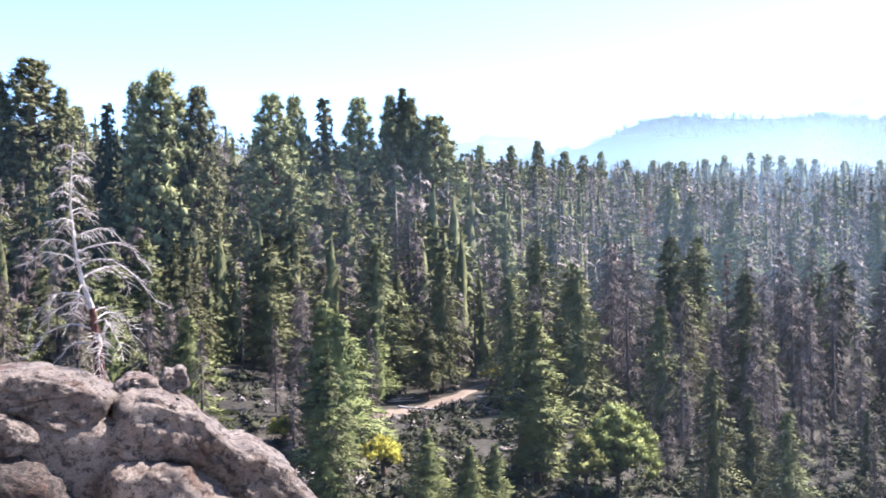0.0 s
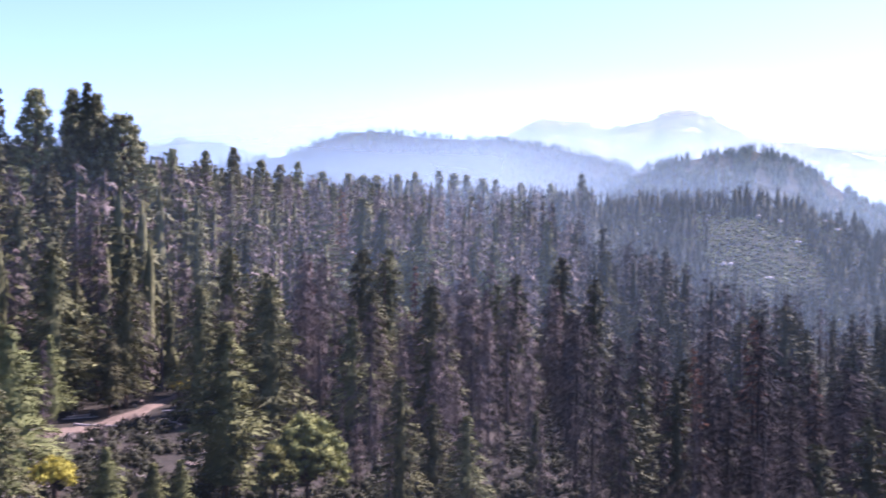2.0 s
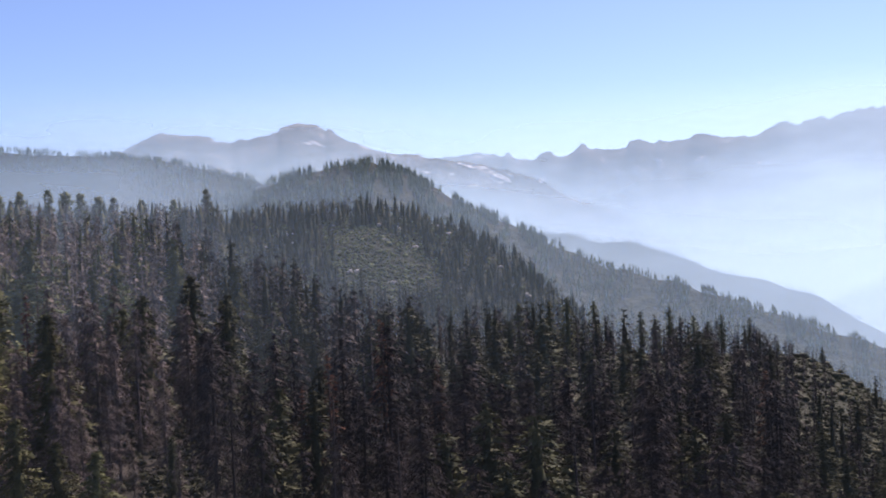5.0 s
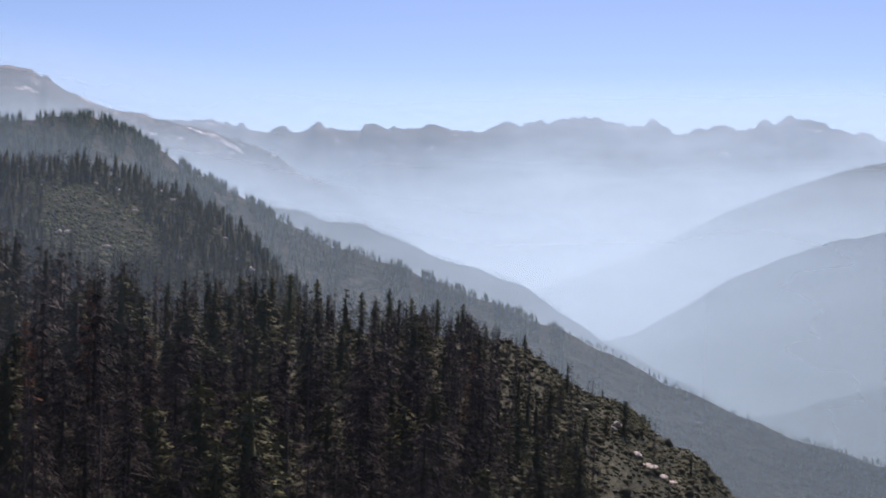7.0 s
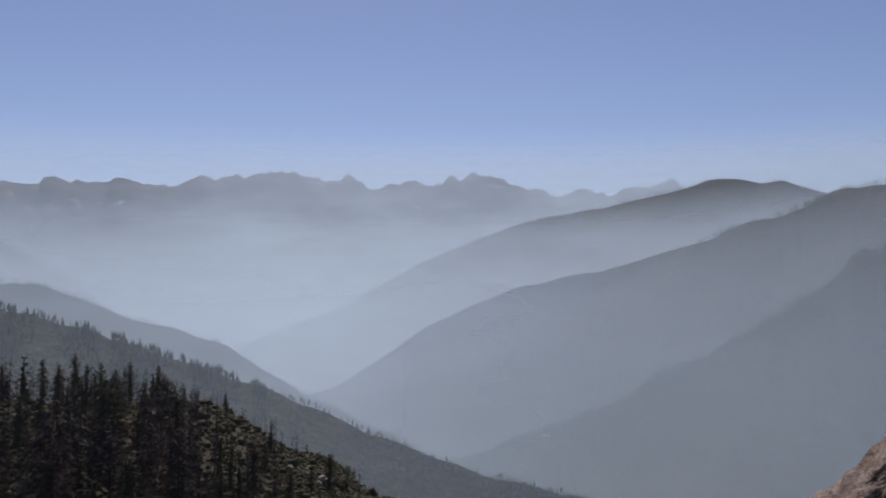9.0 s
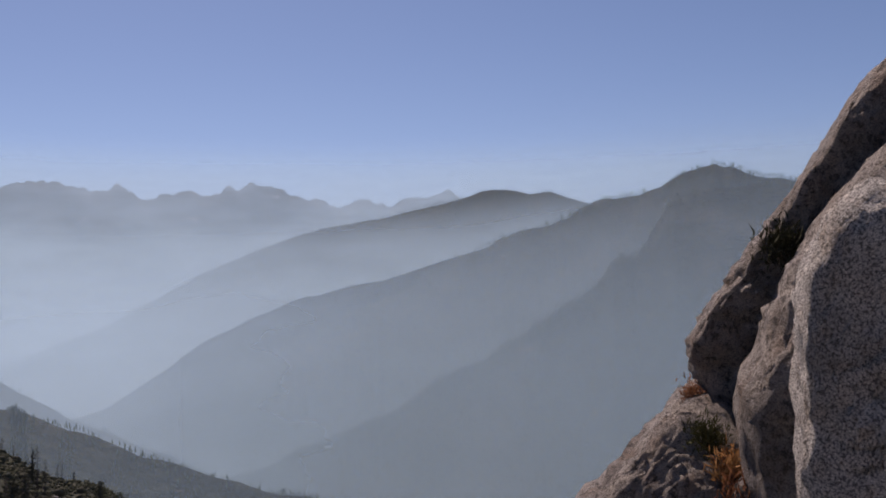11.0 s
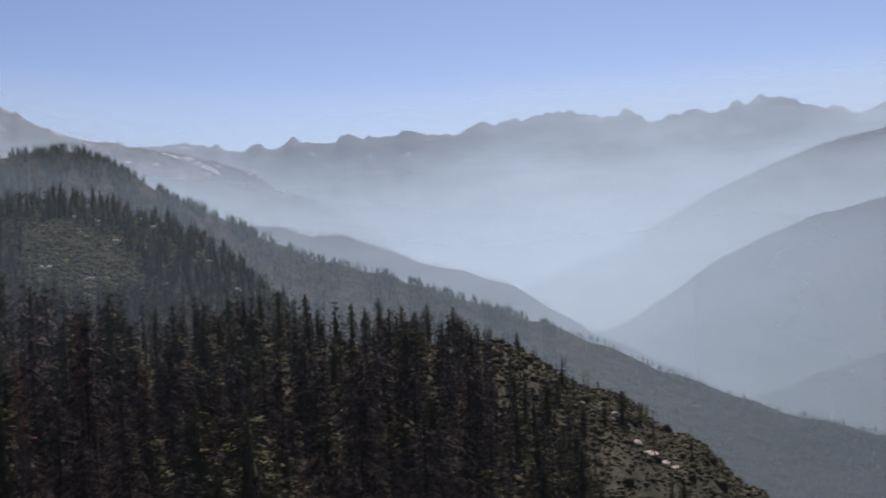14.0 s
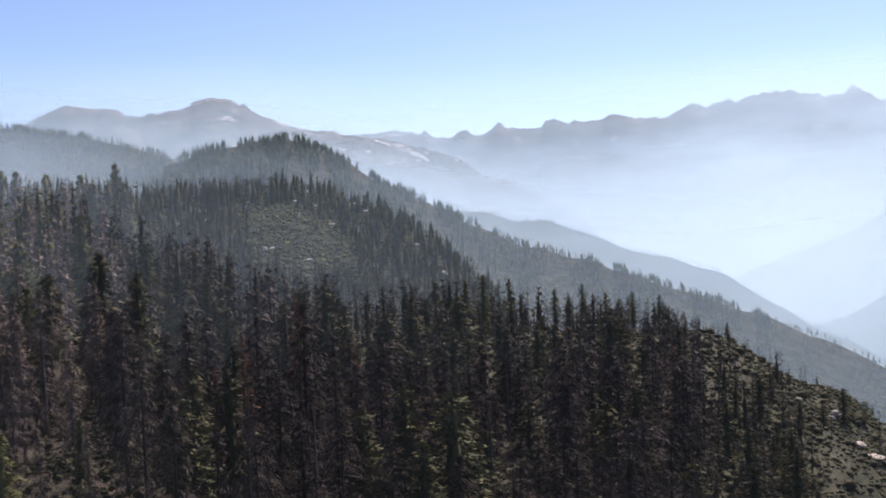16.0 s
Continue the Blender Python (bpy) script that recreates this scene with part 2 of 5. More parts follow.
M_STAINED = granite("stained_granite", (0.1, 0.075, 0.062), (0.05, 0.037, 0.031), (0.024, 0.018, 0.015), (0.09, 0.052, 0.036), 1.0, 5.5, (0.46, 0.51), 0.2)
M_WALL = granite("dark_granite", (0.5, 0.44, 0.385), (0.27, 0.23, 0.2), (0.12, 0.1, 0.088), (0.36, 0.275, 0.215), 1.9, 7.0, (0.5, 0.6), 0.42)
M_CORNER = granite("coarse_granite", (0.74, 0.69, 0.62), (0.5, 0.46, 0.41), (0.16, 0.14, 0.12), (0.6, 0.5, 0.4), 4.0, 14.0, (0.49, 0.54), 0.25)
M_PALE = granite("pale_granite", (0.5, 0.46, 0.42), (0.3, 0.27, 0.25), (0.2, 0.18, 0.16), (0.45, 0.35, 0.28), 0.5)
M_SCREE = rough_surface("pale_scree", [(0.3, (0.36, 0.35, 0.34)), (0.6, (0.5, 0.485, 0.475)), (0.8, (0.62, 0.61, 0.6))], 0.02, fine=0.08, bump=0.4, bump_scale=0.05, distance=4.0)
M_GRASS = foliage("dry_grass", (0.24, 0.12, 0.055), (0.4, 0.22, 0.095), (0.52, 0.35, 0.17), 0.3)


# ---- geometry helpers ----
class Geo:
    """Gathers vertices and faces of one mesh."""

    def __init__(self):
        self.v, self.f, self.nor, self.n = [], [], [], 0

    def add(self, verts, faces, normals=None):
        verts = np.asarray(verts, float).reshape(-1, 3)
        self.v.append(verts)
        self.nor.append(np.zeros_like(verts) if normals is None else normals)
        self.f.append(np.asarray(faces, int) + self.n)
        self.n += len(verts)

    def mesh(self, name, mat, smooth=False):
        me = bpy.data.meshes.new(name)
        v = np.concatenate(self.v)
        loops = np.concatenate([f.ravel() for f in self.f])
        sizes = np.concatenate([np.full(len(f), f.shape[1]) for f in self.f])
        me.vertices.add(len(v))
        me.vertices.foreach_set("co", v.ravel())
        me.loops.add(len(loops))
        me.loops.foreach_set("vertex_index", loops)
        me.polygons.add(len(sizes))
        me.polygons.foreach_set("loop_start", np.concatenate([[0], np.cumsum(sizes)[:-1]]))
        me.polygons.foreach_set("loop_total", sizes)
        me.update(calc_edges=True)
        me.validate()
        if smooth:
            me.polygons.foreach_set("use_smooth", np.ones(len(sizes), bool))
        nor = np.concatenate(self.nor)
        if np.any(nor):
            me.polygons.foreach_set("use_smooth", np.ones(len(sizes), bool))
            me.normals_split_custom_set_from_vertices(nor)
        for one in (mat if isinstance(mat, (list, tuple)) else [mat]):
            me.materials.append(one)
        return me


def part(name, me, parent, label=""):
    ob = new(name, me)
    ob.parent = parent
    return tagged(ob, label)


def tube(geo, pts, radii, sides=5):
    """A round, tapering limb along pts."""
    pts = np.asarray(pts, float)
    d = np.gradient(pts, axis=0)
    d /= np.linalg.norm(d, axis=1)[:, None] + 1e-9
    side = np.cross(d, [0.31, 0.92, 0.23])
    side /= np.linalg.norm(side, axis=1)[:, None] + 1e-9
    up = np.cross(d, side)
    a = np.linspace(0, 2 * np.pi, sides, endpoint=False)
    ring = pts[:, None] + np.asarray(radii)[:, None, None] * (np.cos(a)[None, :, None] * side[:, None] + np.sin(a)[None, :, None] * up[:, None])
    k = len(pts)
    i, j = np.meshgrid(np.arange(k - 1), np.arange(sides), indexing="ij")
    j2 = (j + 1) % sides
    q = np.stack([i * sides + j, i * sides + j2, (i + 1) * sides + j2, (i + 1) * sides + j], -1).reshape(-1, 4)
    geo.add(ring, q)


def sprays(geo, base, along, length, width, rng, fold=0.25, outward=None):
    """Needle sprays or leaf clumps: one bent diamond for each base point, along its own way."""
    m = len(base)
    along = along / (np.linalg.norm(along, axis=1)[:, None] + 1e-9)
    rnd = rng.normal(size=(m, 3))
    side = np.cross(along, rnd)
    side /= np.linalg.norm(side, axis=1)[:, None] + 1e-9
    nor = np.cross(along, side)
    L, W = np.asarray(length)[:, None], np.asarray(width)[:, None]
    mid = base + along * L * 0.45 + nor * W * fold
    v = np.stack([base, mid + side * W * 0.5, base + along * L, mid - side * W * 0.5], 1)
    idx = np.arange(m)[:, None] * 4
    f = np.concatenate([idx + [0, 1, 2], idx + [0, 2, 3]])
    if outward is None:
        geo.add(v, f)
        return
    o = outward / (np.linalg.norm(outward, axis=1)[:, None] + 1e-9) + rng.normal(0, 0.3, (m, 3))
    o /= np.linalg.norm(o, axis=1)[:, None] + 1e-9
    geo.add(v, f, np.repeat(o, 4, axis=0))


# ---- value noise for the land ----
NOISE_GRID = np.random.RandomState(11).rand(256, 256)


def value_noise(x, y):
    xi, yi = np.floor(x).astype(int), np.floor(y).astype(int)
    fx, fy = x - xi, y - yi
    fx, fy = fx * fx * (3 - 2 * fx), fy * fy * (3 - 2 * fy)
    g = NOISE_GRID
    a, b = g[xi & 255, yi & 255], g[(xi + 1) & 255, yi & 255]
    c, d = g[xi & 255, (yi + 1) & 255], g[(xi + 1) & 255, (yi + 1) & 255]
    return (a * (1 - fx) + b * fx) * (1 - fy) + (c * (1 - fx) + d * fx) * fy - 0.5


def fbm(x, y, octaves=4):
    total, amp = 0, 1.0
    for k in range(octaves):
        total = total + amp * value_noise(x * 2 ** k + 17.3 * k, y * 2 ** k + 5.1 * k)
        amp *= 0.5
    return total


# ---- the land ----
# Heights below or above the eye on rays round the lookout: azimuth clockwise from the y axis.
NEAR_R = [6, 30, 70, 110, 160, 220, 330, 450, 650, 900]
NEAR_WEST = {
    -70: [-2, -6, -14, -22, -28, -26, -10, 12, 42, 60],
    -26: [-2, -10, -22, -29, -33, -31, -18, 5, 28, 40],
    -13: [-2, -12, -24, -30, -26, -26, -16, 4, 25, 30],
    -3: [-2, -13, -27, -32, -32, -31, -20, 0, 20, 24],
    4: [-2.5, -14, -29, -33, -31, -31, -25, -6, 16, 22],
    12: [-3, -15, -30, -35, -40, -42, -38, -20, 8, 24],
    25: [-2, -16, -31, -39, -43, -46, -43, -30, 0, 16],
}
NEAR_EAST = {
    40: [-3, -17, -33, -42, -47, -48, -42, -50, -80, -120],
    52: [-3, -18, -36, -45, -50, -50, -41, -62, -120, -200],
    62: [-3, -19, -38, -50, -54, -52, -42, -75, -150, -250],
    68.7: [-3, -20, -40, -55, -62, -60, -60, -110, -200, -300],
    73.6: [-3, -22, -45, -62, -70, -73, -76, -150, -250, -350],
    77.6: [-3, -23, -48, -68, -80, -85, -94, -180, -280, -380],
    82.5: [-4, -24, -55, -85, -110, -130, -180, -240, -320, -420],
    95: [-4, -25, -60, -95, -130, -165, -230, -290, -370, -450],
    125: [-3, -18, -50, -90, -130, -165, -230, -290, -370, -450],
    160: [-2, 4, 14, 22, 30, 36, 40, 40, 40, 40],
    290: [-2, 4, 14, 22, 30, 36, 40, 40, 40, 40],
}


class Ridge:
    """A crest seen from the lookout: azimuths, elevation angles and distances along it, and its two slopes."""

    def __init__(self, az, el, dist, front, behind, rough, raised=0.0, carve=1.0):
        self.az, self.el, self.dist = np.array(az, float), np.array(el, float) + raised, dist
        self.front, self.behind, self.rough, self.carve = front, behind, rough, carve

    def place(self, a):
        r = np.interp(a, self.dist[0], self.dist[1])
        e = np.interp(a, self.az, self.el)
        e = e - 1.2 * np.maximum(0, self.az[0] - a) - 1.2 * np.maximum(0, a - self.az[-1])
        return r, r * np.tan(np.radians(np.clip(e, -40, 40)))

    def height(self, a, r):
        r0, z0 = self.place(a)
        z = z0 + self.rough * r0 * (0.25 + 2.0 * fbm(a * 1.6 + self.front * 50, r0 * 0.0 + 3.0, 4) - 1.6 * np.abs(fbm(a * 1.1 + 9, r0 * 0.0 + 7.0, 3)))
        gully = self.carve * min(self.rough, 0.0025) * 9 * np.minimum(np.abs(r - r0), 500) * fbm(a * 0.55 + r * 0.0012, r * 0.003 + self.behind * 9, 4)
        return np.where(r < r0, z - self.front * (r0 - r), z - self.behind * (r - r0)) + gully


SHOULDER_AZ, SHOULDER_EL = [36, 38, 39.5, 41.3, 44.2, 46.6, 48, 49.4, 51, 55], [5.9, 6.0, 5.95, 5.75, 5.3, 4.75, 3.95, 2.9, 2.3, 0.5]
RIDGES = {
    "knoll": Ridge([22, 26, 33, 36.5, 39.2, 43.2, 46.1, 47.4, 49.5, 53], [1.2, 2.0, 2.4, 2.4, 2.1, 0.9, -1.1, -2.4, -4.3, -8],
                   ([22, 40, 50], [900, 850, 640]), 0.25, 0.4, 0.0008),
    "spur": Ridge([26, 32, 35, 37.3, 38.8, 41, 43, 46, 48.6, 51.3, 55.5, 60.9, 65.3, 69, 72.2, 76, 79.2, 82.6, 86, 90],
                  [3.2, 4.8, 5.35, 5.65, 5.2, 4.0, 2.7, 1.3, -0.15, -1.45, -2.6, -4.6, -6.1, -7.6, -9.1, -10.4, -11.6, -12.2, -12.9, -14.5],
                  ([26, 40, 60, 90], [1500, 1450, 1300, 1150]), 0.42, 0.5, 0.0006),
    "second_spur": Ridge([42, 47.3, 49.2, 51.3, 53.4, 55, 57.2, 59, 61.4, 63.6, 65, 66.6, 68.2, 71, 73.8, 79],
                         [1.6, 1.2, 0.85, 0.35, 0.15, -0.4, -1.45, -2.0, -2.6, -3.5, -4.3, -5.45, -6.4, -7.7, -9.0, -11.5],
                         ([42, 79], [2250, 1900]), 0.4, 0.5, 0.0006, -0.3),
    "wooded_mountain": Ridge([3, 8.8, 11, 13, 15.1, 18.2, 22.5, 26.7, 29.5, 33],
                             [4.2, 5.2, 6.05, 6.7, 6.75, 6.5, 6.35, 5.7, 5.0, 3.5],
                             ([3, 33], [2150, 2050]), 0.35, 0.5, 0.0005),
    "bald_mountain": Ridge([20, 22.5, 23.9, 24.9, 26.9, 27.7, 28.0, 28.8, 29.4, 29.8, 30.5, 31.1, 31.7, 31.9, 32.9, 34.0, 34.7, 34.85, 35.3, 35.9, 37.8, 38.9, 40.2, 42.5],
                           [5.5, 6.55, 7.3, 7.65, 7.55, 7.5, 7.2, 7.15, 7.35, 7.25, 7.5, 7.55, 7.65, 7.95, 8.15, 8.0, 7.6, 7.75, 7.3, 6.95, 6.25, 5.85, 5.75, 4.4],
                           ([20, 42], [3500, 3600]), 0.45, 0.6, 0.0009, 0.0, 8.0),
    "near_canyon_ridge": Ridge([88, 91.3, 93.4, 96, 98, 99.3, 100.2, 100.7, 102.1, 102.8, 103.3, 104.3, 107, 125],
                               [-9, -5.8, -3.6, -2.0, -0.7, -0.1, 1.1, 1.9, 2.1, 2.9, 3.8, 5.4, 6.0, 6.5],
                               ([88, 105, 125], [1750, 2050, 2100]), 0.55, 0.5, 0.0012),
    "canyon_ridge": Ridge([70, 73.5, 76, 78.05, 79.1, 82.7, 86, 87.5, 88.7, 90.1, 91.1, 93.6, 97.2, 99.8, 101.7, 103.6, 104.9, 106.1, 106.95, 107.9, 109, 111.4, 125],
                          [-10, -7.7, -5.7, -4.3, -3.5, -1.9, -0.6, 0.0, 0.7, 1.6, 2.15, 3.2, 4.2, 5.35, 5.7, 6.1, 6.8, 7.2, 7.4, 7.25, 6.7, 6.2, 6.0],
                          ([70, 107, 125], [2400, 2750, 2750]), 0.5, 0.5, 0.0013, 0.0, 4.0),
    "far_canyon_ridge": Ridge([64, 67, 70.4, 73.2, 75.7, 78.5, 81, 83, 86.5, 89.6, 91.3, 92.9, 94.5, 95.8, 97, 99.2, 104],
                              [-4, -2.6, -1.5, 0.05, 1.5, 2.75, 3.6, 4.05, 4.7, 5.45, 5.75, 6.2, 6.25, 5.95, 6.1, 5.4, 4.5],
                              ([64, 104], [3200, 3400]), 0.45, 0.5, 0.0005, 0.0, 6.0),
    "bald_shoulder": Ridge(SHOULDER_AZ, SHOULDER_EL, ([36, 56], [3560, 3650]), 0.6, 0.9, 0.0012, 0.0, 6.0),
    "divide": Ridge([-30, 0.9, 2.4, 3.9, 5.2, 9, 36, 40.5, 43, 45, 47.5, 48, 49.7, 50.4, 52.5, 54, 56, 58.1, 60.5, 62.1, 63, 64.3, 65.4, 67.8, 69.5, 70.75,
                     72.3, 74.8, 75.7, 77.3, 78.5, 80.1, 82, 84.5, 85.3, 86.9, 88.2, 90.2, 90.6, 91.4, 96, 125],
                    [3.5, 5.7, 5.8, 6.15, 5.8, 4.8, 5.7, 5.9, 5.55, 5.7, 5.2, 5.6, 5.3, 5.8, 5.5, 6.05, 5.6, 6.05, 5.85, 6.6, 6.25, 6.35, 6.6, 6.6, 6.2, 6.65,
                     5.85, 6.2, 5.95, 6.45, 6.7, 6.4, 5.85, 5.4, 5.7, 5.4, 5.9, 6.0, 6.25, 5.8, 5.0, 5.0],
                    ([-30, 125], [4550, 4550]), 1.15, 0.6, 0.0032, 0.33, 9.0),
}


def land(a, r):
    """Height of the ground at azimuth a and distance r, both arrays."""
    a, r = np.asarray(a, float), np.asarray(r, float)
    tables = {**NEAR_WEST, **NEAR_EAST}
    azs = np.array(sorted(tables), float)
    rows = np.array([np.interp(np.log(np.clip(r, 6, 900)), np.log(NEAR_R), tables[k]) for k in sorted(tables)])
    i = np.clip(np.searchsorted(azs, a) - 1, 0, len(azs) - 2)
    f = np.clip((a - azs[i]) / (azs[i + 1] - azs[i]), 0, 1)
    f = f * f * (3 - 2 * f)
    pick = np.arange(a.size).reshape(a.shape)
    flat = rows.reshape(len(azs), -1)
    near = (flat[i.ravel(), pick.ravel()] * (1 - f.ravel()) + flat[i.ravel() + 1, pick.ravel()] * f.ravel()).reshape(a.shape)
    x, y = r * np.sin(np.radians(a)), r * np.cos(np.radians(a))
    near = near + np.clip(r / 60, 0.1, 1) * 3.0 * fbm(x / 45, y / 45, 4) - 0.12 * np.maximum(0, r - 900) * np.clip((a - 26) / 8, 0, 1)
    east = np.clip((a - 28) / 16, 0, 1)
    floor = (-30 - 0.02 * r) * (1 - east) + np.interp(r, [500, 1500, 4000], [-300, -520, -420]) * east
    z = np.maximum(near, floor)
    for ridge in RIDGES.values():
        h = np.where((a > -35) & (a < 130) & (r > 420), ridge.height(a, r), -999.0)
        k = 3.0 + 0.004 * r
        m = np.maximum(z, h)
        z = m + k * np.log(np.exp((z - m) / k) + np.exp((h - m) / k)) * np.clip((r - 420) / 400, 0, 1) * 0.35
    return z + EYE_Z


def ground_at(a, r):
    return float(land(np.array([a]), np.array([r]))[0])


def spot(a, r, z=None):
    return Vector((r * math.sin(radians(a)), r * math.cos(radians(a)), ground_at(a, r) if z is None else z))


def build_ground():
    az = np.concatenate([np.arange(-34, 18, 0.3), np.arange(18, 116, 0.14), np.arange(116, 122, 0.5), np.arange(122, 326, 6.0)])
    rr = np.concatenate([[0.02, 3.0], np.geomspace(6, 450, 70), np.geomspace(460, 4900, 150)])
    A, R = np.meshgrid(az, rr, indexing="ij")
    Z = land(np.where(A > 290, A - 360, A), R)
    g = Geo()
    n, m = A.shape
    x, y = R * np.sin(np.radians(A)), R * np.cos(np.radians(A))
    i, j = np.meshgrid(np.arange(n), np.arange(m - 1), indexing="ij")
    i2 = (i + 1) % n
    quads = np.stack([i * m + j, i * m + j + 1, i2 * m + j + 1, i2 * m + j], -1).reshape(-1, 4)
    g.add(np.stack([x, y, Z], -1), quads)
    c0 = float(Z[0, 0]) - 0.01
    g.add([(-0.2, -0.2, c0), (0.2, -0.2, c0), (0.2, 0.2, c0), (-0.2, 0.2, c0)], [[0, 1, 2, 3]])
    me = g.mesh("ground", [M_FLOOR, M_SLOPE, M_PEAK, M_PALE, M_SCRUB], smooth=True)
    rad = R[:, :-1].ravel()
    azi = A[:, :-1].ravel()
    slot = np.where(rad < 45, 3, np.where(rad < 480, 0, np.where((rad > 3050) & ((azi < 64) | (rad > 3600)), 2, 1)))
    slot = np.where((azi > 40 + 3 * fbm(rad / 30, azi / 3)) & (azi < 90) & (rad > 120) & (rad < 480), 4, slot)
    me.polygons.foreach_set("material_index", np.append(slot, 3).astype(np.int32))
    return tagged(new("ground", me), "forested granite mountain slopes and hazy canyon ridges", "ground", kind="structure")


build_ground()


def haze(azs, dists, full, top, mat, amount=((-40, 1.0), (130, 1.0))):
    """A bank of smoke in the gap behind a ridge, also a sheet for lens glare and canyon shade: dense up to the
    elevation full, gone at top.
    """
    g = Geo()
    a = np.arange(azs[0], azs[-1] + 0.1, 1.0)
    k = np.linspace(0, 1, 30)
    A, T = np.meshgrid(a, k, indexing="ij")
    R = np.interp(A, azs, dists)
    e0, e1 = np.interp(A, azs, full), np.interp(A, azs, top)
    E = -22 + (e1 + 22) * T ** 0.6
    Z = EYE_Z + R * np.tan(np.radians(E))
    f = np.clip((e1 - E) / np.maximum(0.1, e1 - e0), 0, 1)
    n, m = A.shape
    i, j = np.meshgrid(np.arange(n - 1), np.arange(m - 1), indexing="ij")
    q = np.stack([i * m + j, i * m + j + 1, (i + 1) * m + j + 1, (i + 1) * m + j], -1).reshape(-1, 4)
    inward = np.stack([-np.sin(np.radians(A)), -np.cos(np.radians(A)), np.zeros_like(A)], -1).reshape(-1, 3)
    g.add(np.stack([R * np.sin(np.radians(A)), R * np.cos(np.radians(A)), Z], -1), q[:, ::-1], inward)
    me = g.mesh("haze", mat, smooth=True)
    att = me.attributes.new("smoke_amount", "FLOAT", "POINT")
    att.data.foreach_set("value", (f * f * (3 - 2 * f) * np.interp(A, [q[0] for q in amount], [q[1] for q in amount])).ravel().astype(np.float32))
    return tagged(new("haze", me), "thin blue-white sheet for smoke haze, lens glare and canyon shade", "haze", kind="stuff")


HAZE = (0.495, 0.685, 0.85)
# greyer smoke colour paints in the shade lying lowest in the canyon
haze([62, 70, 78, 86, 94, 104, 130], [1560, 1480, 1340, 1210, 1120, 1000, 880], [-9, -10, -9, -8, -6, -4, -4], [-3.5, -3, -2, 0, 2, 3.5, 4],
     smoke("shaded_smoke_pool", (0.24, 0.325, 0.375), 0.5), ((62, 0.0), (70, 0.5), (78, 0.9), (86, 1.0), (130, 1.0)))
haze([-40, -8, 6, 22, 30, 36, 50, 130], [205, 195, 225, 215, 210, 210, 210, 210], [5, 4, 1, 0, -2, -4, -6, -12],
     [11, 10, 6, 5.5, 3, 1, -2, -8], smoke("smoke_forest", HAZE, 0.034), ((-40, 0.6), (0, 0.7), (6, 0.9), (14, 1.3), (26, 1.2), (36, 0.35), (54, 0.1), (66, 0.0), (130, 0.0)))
# near veil added to lift dark tones the way lens glare does
haze([-40, 0, 40, 70, 130], [78, 78, 88, 92, 92], [6, 6, 4, 2, 2], [12, 12, 10, 8, 8], smoke("smoke_glare_veil", HAZE, 0.02), ((-40, 0.4), (8, 0.45), (24, 0.45), (34, 0.25), (56, 0.2), (70, 0.35), (130, 0.5)))
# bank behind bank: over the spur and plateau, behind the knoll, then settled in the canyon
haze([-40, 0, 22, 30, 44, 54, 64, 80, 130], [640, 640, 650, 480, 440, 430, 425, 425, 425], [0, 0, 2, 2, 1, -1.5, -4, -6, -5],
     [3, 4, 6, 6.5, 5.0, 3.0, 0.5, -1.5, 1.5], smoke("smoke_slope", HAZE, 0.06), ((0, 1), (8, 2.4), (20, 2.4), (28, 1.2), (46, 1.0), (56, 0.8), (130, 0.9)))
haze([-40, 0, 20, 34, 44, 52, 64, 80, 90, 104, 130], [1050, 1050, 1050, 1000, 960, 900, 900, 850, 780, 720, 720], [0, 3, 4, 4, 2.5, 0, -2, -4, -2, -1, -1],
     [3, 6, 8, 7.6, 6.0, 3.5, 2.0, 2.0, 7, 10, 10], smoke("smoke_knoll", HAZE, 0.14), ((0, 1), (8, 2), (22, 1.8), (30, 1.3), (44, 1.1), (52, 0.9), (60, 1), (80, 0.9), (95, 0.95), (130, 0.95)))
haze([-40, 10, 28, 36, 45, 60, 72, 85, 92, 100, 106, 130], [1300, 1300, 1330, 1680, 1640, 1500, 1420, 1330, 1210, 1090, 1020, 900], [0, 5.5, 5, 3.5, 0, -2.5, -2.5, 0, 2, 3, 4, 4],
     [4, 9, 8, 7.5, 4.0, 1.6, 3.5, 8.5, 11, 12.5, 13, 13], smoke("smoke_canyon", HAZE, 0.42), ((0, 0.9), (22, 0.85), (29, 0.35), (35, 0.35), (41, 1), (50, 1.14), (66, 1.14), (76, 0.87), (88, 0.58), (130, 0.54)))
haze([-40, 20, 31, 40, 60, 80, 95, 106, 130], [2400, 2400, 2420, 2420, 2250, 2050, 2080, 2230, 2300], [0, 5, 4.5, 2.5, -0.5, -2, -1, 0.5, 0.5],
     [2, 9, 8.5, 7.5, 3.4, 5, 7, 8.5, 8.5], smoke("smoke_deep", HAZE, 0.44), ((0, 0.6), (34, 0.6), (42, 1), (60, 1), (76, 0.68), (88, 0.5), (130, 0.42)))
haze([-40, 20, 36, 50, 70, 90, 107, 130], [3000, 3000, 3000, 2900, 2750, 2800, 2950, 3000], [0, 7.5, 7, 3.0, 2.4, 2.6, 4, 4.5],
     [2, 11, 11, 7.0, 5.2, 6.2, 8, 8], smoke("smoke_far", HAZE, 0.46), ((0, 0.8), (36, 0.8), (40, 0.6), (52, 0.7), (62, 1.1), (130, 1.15)))
